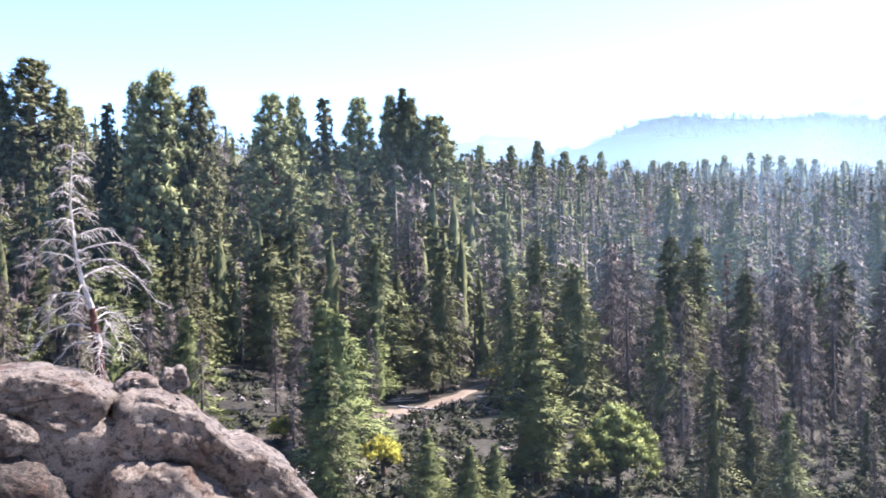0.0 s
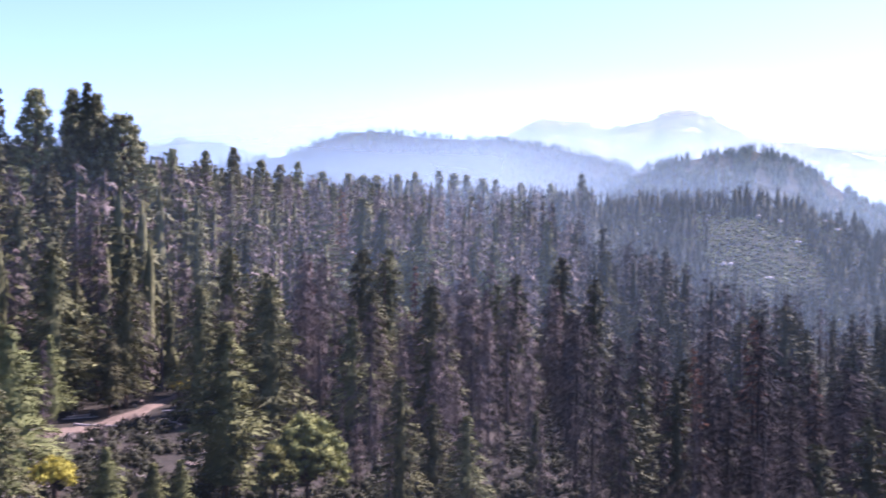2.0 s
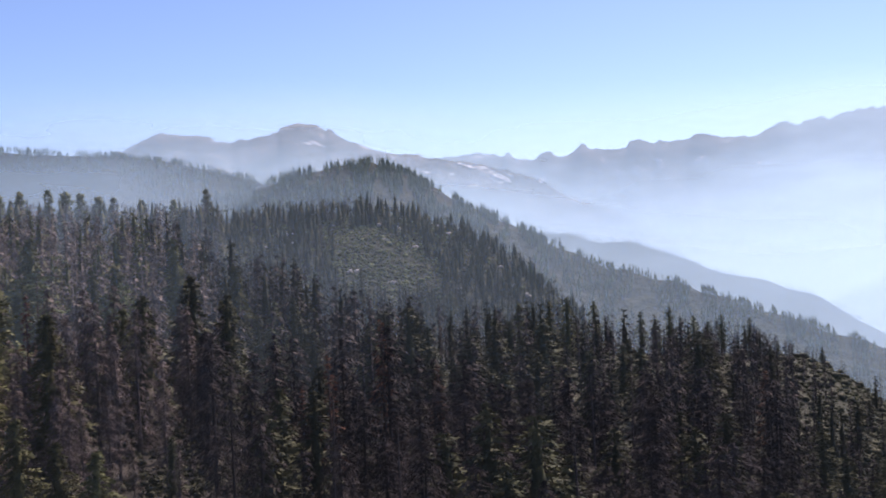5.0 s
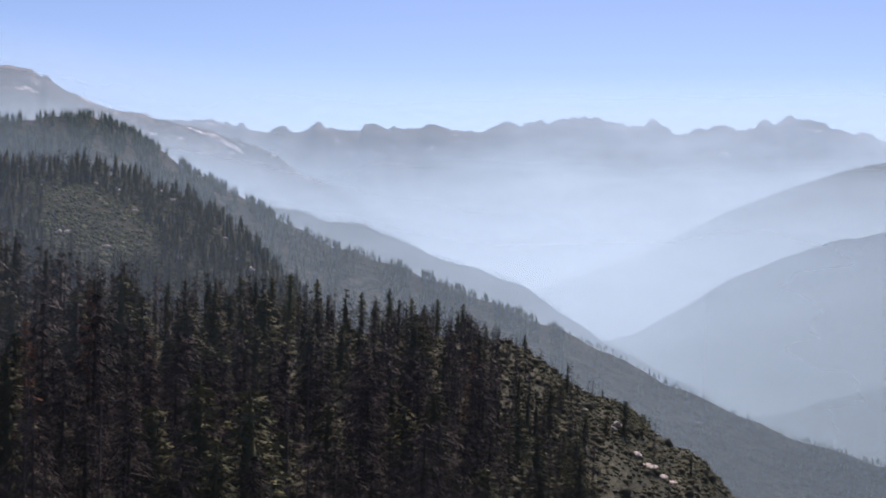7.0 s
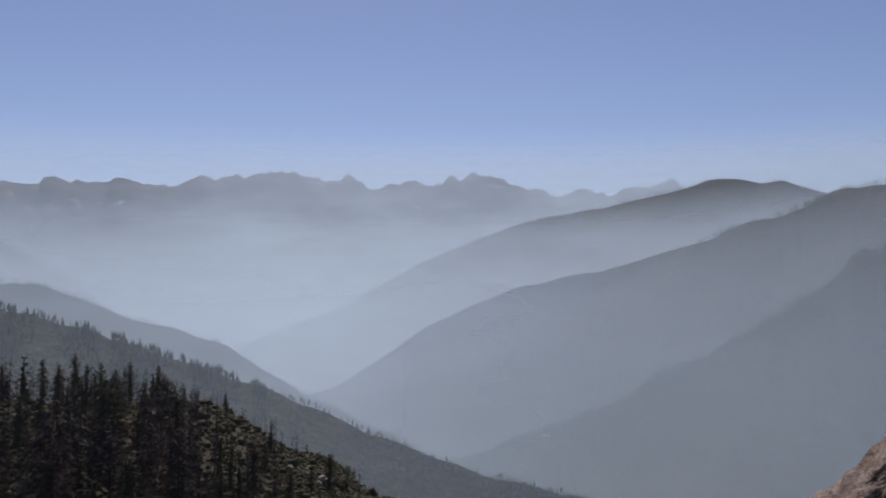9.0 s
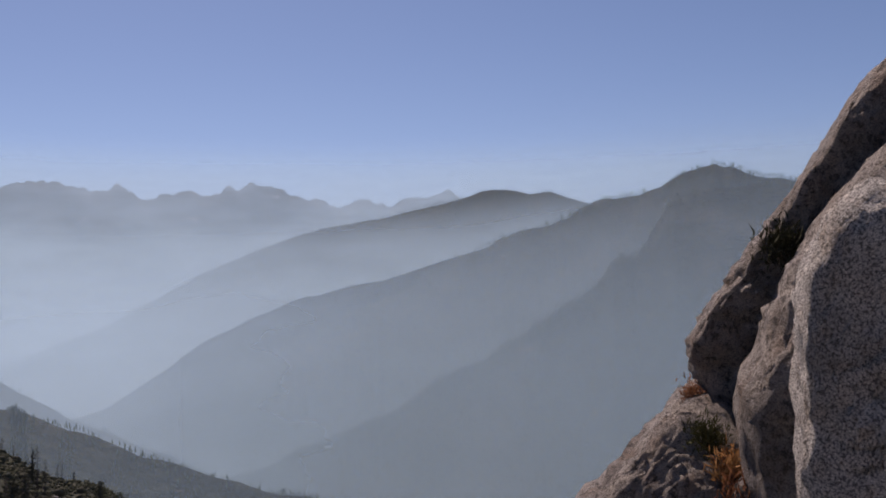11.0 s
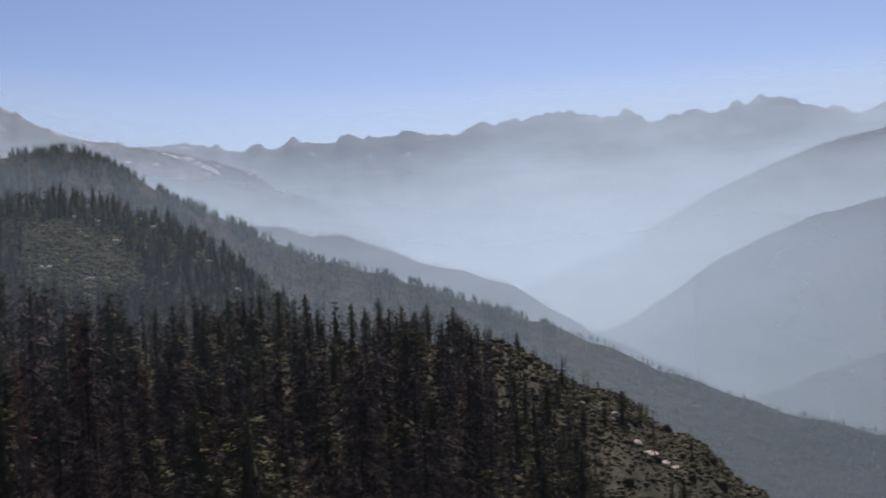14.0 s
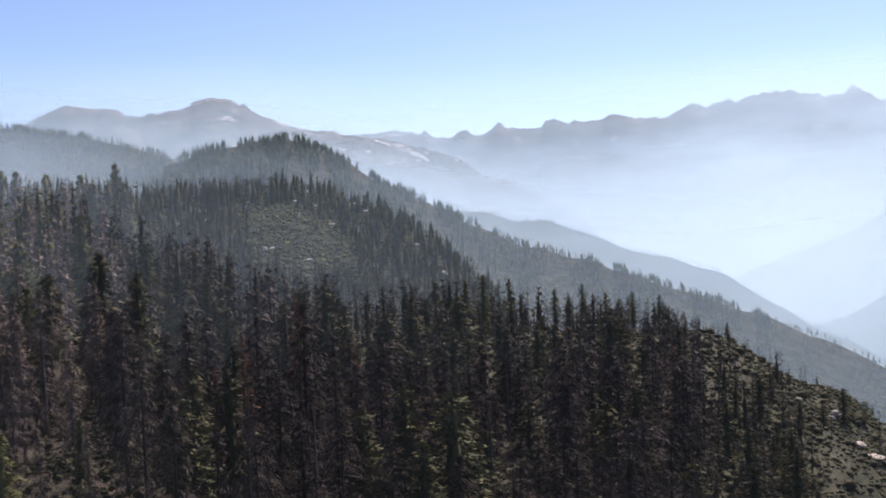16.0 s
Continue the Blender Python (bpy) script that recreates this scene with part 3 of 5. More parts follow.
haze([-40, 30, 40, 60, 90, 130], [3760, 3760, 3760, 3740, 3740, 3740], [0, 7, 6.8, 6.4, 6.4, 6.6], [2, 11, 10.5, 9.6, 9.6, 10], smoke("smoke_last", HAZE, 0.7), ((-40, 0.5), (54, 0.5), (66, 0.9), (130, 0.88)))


# ---- trees ----
def limb_trunk(rng, H, r0, sides=6, lean=0.01, steps=7):
    t = np.linspace(0, 1, steps)
    wob = np.cumsum(rng.normal(0, lean * H / steps, (steps, 2)), 0)
    pts = np.column_stack([wob[:, 0] * t, wob[:, 1] * t, t * H - 0.8 * (t == 0)])
    rad = r0 * (1 - t) ** 0.85 + 0.03
    rad[0] *= 1.35
    return pts, rad, sides


def needles(geo, base, along, length, width, outward, rng, loose=0.4, soft=0.15):
    """Needle tufts or twigs: one tapering blade each, lying like shingles over the crown."""
    m = len(base)
    along = along / (np.linalg.norm(along, axis=1)[:, None] + 1e-9)
    out = outward / (np.linalg.norm(outward, axis=1)[:, None] + 1e-9)
    side = np.cross(along, out + loose * rng.normal(size=(m, 3)))
    side /= np.linalg.norm(side, axis=1)[:, None] + 1e-9
    face = np.cross(side, along)
    side = np.where(((face * out).sum(1) < 0)[:, None], -side, side)
    half = side * np.asarray(width)[:, None] * 0.5
    v = np.stack([base - half, base + half, base + along * np.asarray(length)[:, None]], 1)
    o = out + rng.normal(0, soft, (m, 3))
    o /= np.linalg.norm(o, axis=1)[:, None] + 1e-9
    geo.add(v, np.arange(m * 3).reshape(-1, 3), np.repeat(o, 3, axis=0))


def conifer(rng, H, R, base, boughs, per, droop, size, width, fill=0.9, taper=0.85, core=0.4, sides=6, steps=7, rise=0.25, sticks=0.0, hang=0.0, soft=0.14, tilt=0.3):
    """Trunk and crown of a conifer: boughs in an uneven cone, each a fan of needle tufts or bare twigs."""
    trunk, crown = Geo(), Geo()
    pts, rad, sides = limb_trunk(rng, H, 0.0105 * H + 0.05, sides, 0.01, steps)
    tube(trunk, pts, rad, sides)
    n = boughs
    u = np.clip((np.arange(n) + rng.uniform(-1.5, 1.5, n)) / n, 0, 0.99)
    hgt = (base + (1 - base) * u) * H
    lump = 1 + 0.22 * np.sin(u * rng.uniform(12, 24) + rng.uniform(0, 6)) + 0.15 * np.sin(u * 47 + rng.uniform(0, 6))
    L = R * ((1 - u) ** taper + 0.04) * (0.45 + 0.55 * np.minimum(1, u / 0.15)) * rng.uniform(0.8, 1.25, n) * lump
    L *= np.where(rng.rand(n) < fill, 1, 0.4)
    phi = np.arange(n) * 2.399 + rng.normal(0, 0.3, n)
    ax, ay = np.interp(hgt, pts[:, 2], pts[:, 0]), np.interp(hgt, pts[:, 2], pts[:, 1])
    axis = np.column_stack([ax, ay, hgt])
    d = np.column_stack([np.cos(phi), np.sin(phi), np.zeros(n)])
    tang = np.column_stack([-np.sin(phi), np.cos(phi), np.zeros(n)])
    up = np.array([0, 0, 1.0])
    s = rng.uniform(0.2, 1.0, (n, per)) ** 0.7
    off = rng.normal(0, 0.26, (n, per)) * (1.15 - 0.75 * s)
    curve = rise * 1.5 * s - (droop + rise) * s * s
    pos = axis[:, None] + d[:, None] * (L[:, None] * s)[..., None] + tang[:, None] * (L[:, None] * off)[..., None] + up * (L[:, None] * curve)[..., None]
    pos = pos + rng.normal(0, 0.12, pos.shape) * min(1.0, R / 4)
    al = d[:, None] * rng.uniform(0.3, 1.0, (n, per, 1)) + tang[:, None] * (np.sign(off) * rng.uniform(0.0, 0.9, (n, per)))[..., None] + up * (rng.normal(-droop, 0.3, (n, per)) - hang)[..., None]
    ln = size * rng.uniform(0.55, 1.35, (n, per)) * (0.4 + 0.6 * (L / R))[:, None]
    out = d[:, None] + tang[:, None] * (off * 0.9)[..., None] + up * (0.05 + 0.3 * s)[..., None] + rng.normal(0, tilt, (n, 1, 3))
    needles(crown, pos.reshape(-1, 3), al.reshape(-1, 3), ln.ravel(), width * rng.uniform(0.6, 1.3, n * per), out.reshape(-1, 3), rng, 0.45, soft)
    if sticks:
        way = d + up * (rise * 0.4 - droop)
        needles(crown, axis, way, L * 1.02, np.full(n, sticks), d + up * 0.4, rng)
    if core:
        k, w = (16, 8) if boughs > 60 else (7, 5) if boughs > 25 else (4, 5) if boughs > 8 else (3, 4)
        hs = np.linspace(base + 0.03, 0.985, k)
        q = (hs - base) / (1 - base)
        rc = core * R * ((1 - q) ** taper + 0.03) * (0.5 + 0.5 * np.minimum(1, q / 0.15))
        ang = np.arange(w) * 2 * np.pi / w
        wob = rng.uniform(0.4, 1.5, (k, w))
        ring = np.stack([np.cos(ang)[None] * rc[:, None] * wob + np.interp(hs * H, pts[:, 2], pts[:, 0])[:, None],
                         np.sin(ang)[None] * rc[:, None] * wob + np.interp(hs * H, pts[:, 2], pts[:, 1])[:, None],
                         np.repeat((hs * H)[:, None], w, 1) + rng.normal(0, 0.3 * H / k / 2, (k, w))], -1)
        i, j = np.meshgrid(np.arange(k - 1), np.arange(w), indexing="ij")
        quad = np.stack([i * w + j, i * w + (j + 1) % w, (i + 1) * w + (j + 1) % w, (i + 1) * w + j], -1).reshape(-1, 4)
        nrm = np.stack([np.repeat(np.cos(ang)[None], k, 0), np.repeat(np.sin(ang)[None], k, 0), np.full((k, w), 0.15)], -1).reshape(-1, 3)
        nrm += rng.normal(0, 0.15, nrm.shape)
        crown.add(ring, quad, nrm / np.linalg.norm(nrm, axis=1)[:, None])
    needles(crown, np.array([[pts[-1, 0], pts[-1, 1], H - 1.4]]), np.array([[0, 0, 1.0]]), np.array([1.6]), np.array([0.25]), np.array([[0, -1.0, 0.2]]), rng)
    return trunk, crown


def dead_conifer(rng, H, R, base, boughs, per, size=1.3, width=0.1, fill=0.8, sides=6, steps=7):
    """A fire-killed conifer: bare trunk, drooping limbs and a haze of hanging twigs."""
    return conifer(rng, H, R, base, boughs, per, 0.45, size, width, fill, 0.62, 0.0, sides, steps, 0.15, width * 1.3, 0.5, 0.2, 0.35)


def blob_shape():
    g = (1 + 5 ** 0.5) / 2
    v = np.array([(-1, g, 0), (1, g, 0), (-1, -g, 0), (1, -g, 0), (0, -1, g), (0, 1, g), (0, -1, -g), (0, 1, -g), (g, 0, -1), (g, 0, 1), (-g, 0, -1), (-g, 0, 1)], float)
    v /= np.linalg.norm(v[0])
    f = []
    for a, b, c in itertools.combinations(range(12), 3):
        if max(np.linalg.norm(v[a] - v[b]), np.linalg.norm(v[b] - v[c]), np.linalg.norm(v[a] - v[c])) < 1.1:
            f.append((a, b, c) if np.dot(np.cross(v[b] - v[a], v[c] - v[a]), v[a]) > 0 else (a, c, b))
    return v, np.array(f)


BLOB_V, BLOB_F = blob_shape()


def clumps(rng, geo, centres, radii, per, s_len, s_wid, flat=0.75, core=0.8, tilt=1.0):
    """Rounded billows of leaves round each centre: a leafy heart and loose tips."""
    m = len(centres)
    jit = rng.uniform(0.7, 1.25, (m, 12, 1))
    v = centres[:, None] + BLOB_V[None] * jit * core * radii[:, None, None] * np.array([1, 1, flat])
    nrm = np.repeat(BLOB_V[None] * [1, 1, tilt], m, 0) + rng.normal(0, 0.12, (m, 12, 3))
    nrm /= np.linalg.norm(nrm, axis=2)[..., None]
    geo.add(v.reshape(-1, 3), (BLOB_F[None] + (np.arange(m) * 12)[:, None, None]).reshape(-1, 3), nrm.reshape(-1, 3))
    d = rng.normal(size=(m, per, 3))
    d /= np.linalg.norm(d, axis=2)[..., None]
    b = centres[:, None] + d * rng.uniform(0.6, 1.0, (m, per, 1)) * radii[:, None, None] * np.array([1, 1, flat])
    al = 0.5 * d + rng.normal(0, 0.6, (m, per, 3)) + np.array([0, 0, 0.1])
    size = (rng.uniform(0.6, 1.3, (m, per)) * (radii / np.mean(radii))[:, None]).ravel()
    needles(geo, b.reshape(-1, 3), al.reshape(-1, 3), s_len * size, s_wid * size, (d * [1, 1, tilt]).reshape(-1, 3), rng, 0.4)


def sequoia(rng, H, R, base, n=70, per=64, spire=0.0, size=0.15, wid=0.055, big=(0.2, 0.36)):
    """An old giant: thick trunk, limbs and a billowing, domed crown."""
    trunk, crown = Geo(), Geo()
    pts, rad, sides = limb_trunk(rng, H * 0.97, 0.03 * H, 9, 0.004)
    tube(trunk, pts, rad, sides)
    u = np.sort(rng.rand(n)) ** 0.9
    hgt = H * (base + (0.965 - base) * u)
    prof = np.minimum(1, 0.35 + u / 0.25) * np.clip((1.05 - u) / 0.72, 0, 1) ** (0.52 + spire)
    ring = R * prof * rng.uniform(0.3, 0.9, n)
    phi = np.arange(n) * 2.4 + rng.normal(0, 0.5, n)
    c = np.column_stack([np.cos(phi) * ring, np.sin(phi) * ring, hgt])
    rr = R * rng.uniform(big[0], big[1], n) * (0.6 + 0.4 * prof)
    for k in range(0, n, 3):
        root = np.array([0, 0, hgt[k] - 0.35 * ring[k]])
        tube(trunk, [root, (root + c[k]) / 2 + [0, 0, -0.2], c[k]], [0.3, 0.2, 0.08], 4)
    clumps(rng, crown, c, rr, per, R * size, R * wid, 0.8, 0.6)
    return trunk, crown


def broadleaf(rng, H, R, n=60, per=70, s_len=0.55, s_wid=0.34, big=(0.14, 0.26)):
    """An oak: forked trunk and a wide, lumpy crown of leaf clumps."""
    trunk, crown = Geo(), Geo()
    tube(trunk, [[0, 0, -0.6], [0.1, 0, H * 0.2], [0.15, 0.1, H * 0.38]], [0.38, 0.3, 0.24], 7)
    d = rng.normal(size=(n, 3))
    d[:, 2] = np.abs(d[:, 2]) - 0.35
    d /= np.linalg.norm(d, axis=1)[:, None]
    c = d * rng.uniform(0.45, 0.9, (n, 1)) * np.array([R, R, H * 0.42]) + np.array([0, 0, H * 0.56])
    c[:, :2] *= (1.3 - 0.85 * c[:, 2:] / H)
    for k in range(0, n, 5):
        tube(trunk, [[0.15, 0.1, H * 0.36], c[k] * 0.5 + np.array([0, 0, H * 0.22]), c[k]], [0.2, 0.12, 0.04], 5)
    clumps(rng, crown, c, R * rng.uniform(big[0], big[1], n), per, s_len, s_wid, 0.8, 0.6)
    return trunk, crown


def tree_thing(name, made, bark, leaves, label, category, group=""):
    """A tree as a thing of its own: trunk and crown under one base."""
    base = new(name)
    base.empty_display_size = 0.5
    part("trunk", made[0].mesh("trunk", bark, True), base)
    part("crown", made[1].mesh("crown", leaves), base)
    return tagged(base, label, category, group)


def at(a, r, scale=1.0, turn=0.0, sink=0.3, wide=None, z=None):
    p = spot(a, r, None if z is None else z + EYE_Z)
    w = scale if wide is None else wide
    return Matrix.Translation(p - Vector((0, 0, sink))) @ Matrix.Rotation(turn, 4, "Z") @ Matrix.Diagonal((w, w, scale, 1))


rs = np.random.RandomState


class Kind:
    """Some prototypes of one kind of tree, each of a known height; every planting copies one."""

    def __init__(self, name, protos, heights):
        self.name, self.protos, self.heights, self.count = name, protos, heights, 0
        self.used = set()

    def plant(self, a, r, H, rng, wide=1.0, z=None):
        k = rng.randint(len(self.protos))
        wide = wide * (28.0 / H) ** 0.12 if H > 12 else wide
        s = H / self.heights[k]
        m = at(a, r, s, rng.uniform(0, 6.28), 0.3, s * wide * rng.uniform(0.85, 1.15), z)
        if k in self.used:
            c = copy_thing(self.protos[k], m)
            c.matrix_basis = m
        else:
            self.used.add(k)
            self.protos[k].matrix_basis = m
        self.count += 1


FIR_LABEL = "green fir with drooping needle boughs on the slope"
FIR_GROUP, DEAD_GROUP = "firs of the burnt forest", "fire-killed firs"
firs = Kind("fir", [tree_thing("fir_tree", conifer(rs(i), 28, w, b, 160, 40, 0.3, 0.95, 0.3, f, 0.7, core=0.26), M_BARK, M_FIR, FIR_LABEL, "tree", FIR_GROUP)
                    for i, (w, b, f) in enumerate([(6.2, 0.06, 0.9), (5.4, 0.1, 0.85), (6.8, 0.04, 0.9), (5.0, 0.16, 0.8)])], [28] * 4)
plain_firs = Kind("plain", [tree_thing("fir_tree", conifer(rs(30 + i), 27, w, b, 125, 22, 0.3, 1.25, 0.42, 0.9, 0.7, core=0.28), M_BARK, M_FIR,
                                      "full green fir among dead neighbours", "tree", FIR_GROUP)
                           for i, (w, b) in enumerate([(6.2, 0.05), (5.4, 0.08), (6.8, 0.04)])], [27] * 3)
thin_firs = Kind("thin", [tree_thing("fir_tree", conifer(rs(20 + i), 26, w, b, 110, 18, 0.34, 1.2, 0.38, 0.72, 0.7, core=0.22), M_BARK, M_FIR,
                                     "thin scorched fir with patchy green boughs", "tree", FIR_GROUP)
                          for i, (w, b) in enumerate([(5.2, 0.1), (4.6, 0.16), (5.8, 0.08)])], [26] * 3)
# same firs in the darkened needles, for slopes seen against the light
backlit_firs = Kind("dull", [tree_thing("fir_tree", conifer(rs(24 + i), 27, w, b, 115, 20, 0.32, 1.2, 0.4, f, 0.7, core=0.25), M_BARK, M_BACKLIT_GREEN,
                                     "fir on the spur, darkened as if back-lit", "tree", FIR_GROUP)
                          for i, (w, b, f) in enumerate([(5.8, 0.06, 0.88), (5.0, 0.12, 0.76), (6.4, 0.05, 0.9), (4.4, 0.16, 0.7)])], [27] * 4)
cedars = Kind("cedar", [tree_thing("cedar_tree", conifer(rs(40 + i), 24, w, 0.07, 170, 42, 0.1, 0.8, 0.24, 0.92, 0.7, 0.5, rise=0.4), M_RED_BARK, M_CEDAR,
                                   "yellow-green cedar with dense plumed foliage", "tree", "cedars below the lookout")
                        for i, w in enumerate([4.8, 5.4, 4.2])], [24] * 3)
pines = Kind("pine", [tree_thing("pine_tree", conifer(rs(60 + i), 28, w, 0.3, 64, 40, 0.1, 0.95, 0.25, 0.8, 0.5, 0.0, rise=0.35, sticks=0.13), M_RED_BARK, M_PINE,
                                 "tall pine with open tufted boughs and bare lower trunk", "tree", "pines of the burnt forest")
                      for i, w in enumerate([4.6, 5.2])], [28] * 2)
dead = Kind("dead", [tree_thing("dead_fir", dead_conifer(rs(80 + i), 27, w, b, 130, t, 1.35, 0.085), M_DEAD_BARK, M_DEAD,
                                "grey-brown dead fir with hanging bare twigs", "dead tree", DEAD_GROUP)
                     for i, (w, b, t) in enumerate([(4.4, 0.06, 24), (3.8, 0.14, 22), (5.0, 0.05, 24), (2.8, 0.2, 16)])], [27] * 4)
plain_dead = Kind("plain_dead", [tree_thing("dead_fir", dead_conifer(rs(90 + i), 27, w, b, 100, 16, 1.6, 0.15), M_DEAD_BARK, M_DEAD,
                                           "grey-brown dead fir with hanging bare twigs", "dead tree", DEAD_GROUP)
                                for i, (w, b) in enumerate([(4.8, 0.04), (4.2, 0.08), (5.4, 0.04)])], [27] * 3)
# dead firs repeated in the darkened bark and twigs for the back-lit side
backlit_dead = Kind("backlit_dead", [tree_thing("dead_fir", dead_conifer(rs(95 + i), 27, w, b, 130, 24, 1.35, 0.1), M_BACKLIT_DEAD_BARK, M_BACKLIT_DEAD,
                                     "dead fir bristling with brown twigs, darkened as if back-lit", "dead tree", DEAD_GROUP)
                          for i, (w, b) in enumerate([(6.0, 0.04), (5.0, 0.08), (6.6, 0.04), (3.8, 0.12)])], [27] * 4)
plain_backlit_dead = Kind("plain_backlit_dead", [tree_thing("dead_fir", dead_conifer(rs(105 + i), 27, w, b, 100, 16, 1.6, 0.17), M_BACKLIT_DEAD_BARK, M_BACKLIT_DEAD,
                                                 "dead fir bristling with brown twigs, darkened as if back-lit", "dead tree", DEAD_GROUP)
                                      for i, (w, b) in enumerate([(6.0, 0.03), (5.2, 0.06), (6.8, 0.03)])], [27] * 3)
rusty = Kind("rusty", [tree_thing("rusty_fir", conifer(rs(100 + i), 25, 2.6, 0.15, 80, 12, 0.42, 1.0, 0.16, 0.75, core=0.1), M_DEAD_BARK, M_RUST,
                                  "dying fir with rust-brown needles", "dead tree", "rusty dying firs") for i in range(2)], [25] * 2)
poles = Kind("pole", [tree_thing("dead_pole", dead_conifer(rs(110 + i), 24, 1.0, 0.35, 30, 5, 0.8, 0.06), M_DEAD_BARK, M_DEAD,
                                 "bare standing dead trunk with a few stubs", "dead tree", "bare standing trunks") for i in range(2)], [24] * 2)
giants = Kind("giant", [tree_thing("giant_sequoia", sequoia(rs(120 + i), 62, w, b, 380, 36, spire=sp, size=0.08, wid=0.028, big=(0.1, 0.2)), M_RED_BARK, M_SEQUOIA,
                                   "old giant sequoia with a domed billowing crown", "tree", "giant sequoias on the skyline")
                        for i, (w, b, sp) in enumerate([(13.0, 0.3, 0.0), (10.5, 0.26, 0.08), (11.5, 0.24, 0.22), (9.5, 0.28, 0.0)])], [62] * 4)
domes = Kind("dome", [tree_thing("sequoia_tree", sequoia(rs(130 + i), 42, w, 0.16, 110, 26, size=0.14, wid=0.055, big=(0.16, 0.3)), M_RED_BARK, M_SEQUOIA,
                                   "broad round-topped sequoia above the plateau canopy", "tree", "sequoias of the plateau") for i, w in enumerate([8.0, 7.0])], [42] * 2)


def solve_r(a, el, H, hi=1100):
    """Where along the ray a tree of height H reaches the elevation el."""
    lo = 92 if el < -8 else 110 if el < -4 else 150 if el < -1 else 210
    r = np.arange(lo, hi, 4.0)
    top = land(np.full(r.shape, a), r) - EYE_Z + H - r * math.tan(radians(el))
    hit = np.nonzero(np.diff(np.sign(top)))[0]
    return float(r[hit[0]]) if len(hit) else None


TAKEN = []


def plant_to(kind, a, el, H, rng, wide=1.0, r=None):
    """Plants a landmark tree whose top stands at elevation el."""
    if r is None:
        r = solve_r(a, el, H)
        if r is None:
            r = 300.0
    H = (r * math.tan(radians(el)) + EYE_Z - ground_at(a, r) + 0.3) * (1.03 if kind in (giants, domes) else 1.0)
    kind.plant(a, r, max(H, 4), rng, wide)
    TAKEN.append((r * math.sin(radians(a)), r * math.cos(radians(a))))


lm = rs(5)
for a, el, H, wide in [(-23.8, 10.2, 66, 1.25), (-25.6, 9.3, 62, 0.9), (-18.2, 9.2, 60, 0.8), (-16.8, 9.7, 64, 0.95), (-14.7, 8.9, 60, 0.75),
                       (-10.4, 8.5, 60, 0.95), (-9.0, 8.4, 58, 0.7), (-5.1, 8.35, 60, 0.95), (-3.1, 8.45, 62, 1.0), (-1.9, 8.3, 58, 0.9), (-0.45, 7.2, 56, 0.9),
                       (2.4, 5.4, 48, 0.9), (4.3, 5.3, 48, 0.8), (5.95, 5.55, 50, 1.05), (-22.3, 8.6, 60, 0.8), (-21.5, 7.6, 56, 0.7)]:
    plant_to(giants, a, el, H, lm, wide)
for a, el, r in [(7.6, 4.9, 620), (9.8, 4.8, 640), (12.9, 4.2, 700), (14.6, 4.1, 740), (17.0, 4.35, 760), (18.5, 4.4, 780), (20.2, 4.2, 800), (22.0, 3.9, 800), (11.3, 4.3, 690), (27.3, 4.25, 860), (25.4, 3.7, 820), (8.7, 4.6, 630), (13.8, 4.1, 720), (15.9, 4.2, 750), (19.4, 4.3, 790), (21.2, 4.0, 800), (23.6, 3.7, 810)]:
    plant_to(domes, a, el, 45, lm, 1.0, r)
for a, el, H in [(-19.9, 7.9, 44), (-7.1, 8.4, 50), (-2.4, 8.95, 52), (-12.2, 3.0, 34), (-10.25, 6.3, 42), (-2.9, -2.3, 24), (-1.05, -5.4, 15),
                 (13.7, 2.75, 46), (15.0, 2.05, 46), (17.45, 1.75, 46), (-4.7, 0.9, 38), (0.9, 0.8, 38), (3.5, 0.05, 36), (25.3, 1.4, 50),
                 (20.7, -0.25, 42), (-0.8, 2.9, 42), (23.0, -8.3, 24), (28.85, -0.4, 46), (12.9, -6.3, 26)]:
    plant_to(firs, a, el, H, lm, 0.9 if H > 20 else 1.1, 285 if H > 40 and a > 12 else None)
for a, el, H in [(53.4, -4.4, 20), (55.1, -4.15, 20), (58.1, -4.7, 18), (59.7, -4.95, 18), (46.0, -3.6, 22), (50.6, -3.65, 22), (56.5, -4.7, 18), (61.2, -6.3, 9),
                 (36.4, -1.0, 28), (41.9, -2.5, 24), (47.9, -3.55, 22), (49.0, -3.4, 22), (63.6, -6.7, 9), (54.3, -4.9, 17), (57.3, -5.1, 16)]:
    plant_to(thin_firs if H > 10 else firs, a, el, H, lm, 1.0, 330 if a > 44 else None)
for a, el, H, wide in [(-8.35, -0.8, 28, 1.3), (-6.5, -4.9, 20, 1.2), (-12.8, -2.8, 24, 1.2), (-9.9, -2.85, 24, 1.35), (-15.65, -4.7, 20, 1.1), (-17.4, 4.0, 36, 1.2),
                       (-24.4, 0.2, 26, 1.2), (-23.1, -2.4, 20, 1.1), (16.6, -13.4, 11, 1.2), (17.7, -13.1, 11, 1.2), (-20.0, -3.5, 20, 1.1), (23.4, -8.9, 20, 1.2),
                       (5.6, -5.0, 22, 1.2), (-1.2, -12.0, 9, 1.3), (3.0, -13.0, 8, 1.3), (1.4, -13.1, 8, 1.2)]:
    plant_to(cedars, a, el, H, lm, wide)
for a, el, H in [(11.3, 1.2, 34), (4.4, -3.2, 24), (5.4, -4.0, 22), (69.95, -10.45, 9), (70.95, -11.1, 8)]:
    plant_to(pines, a, el, H, lm, 1.0 if H > 10 else 1.5, 240 if a < 60 else 300)
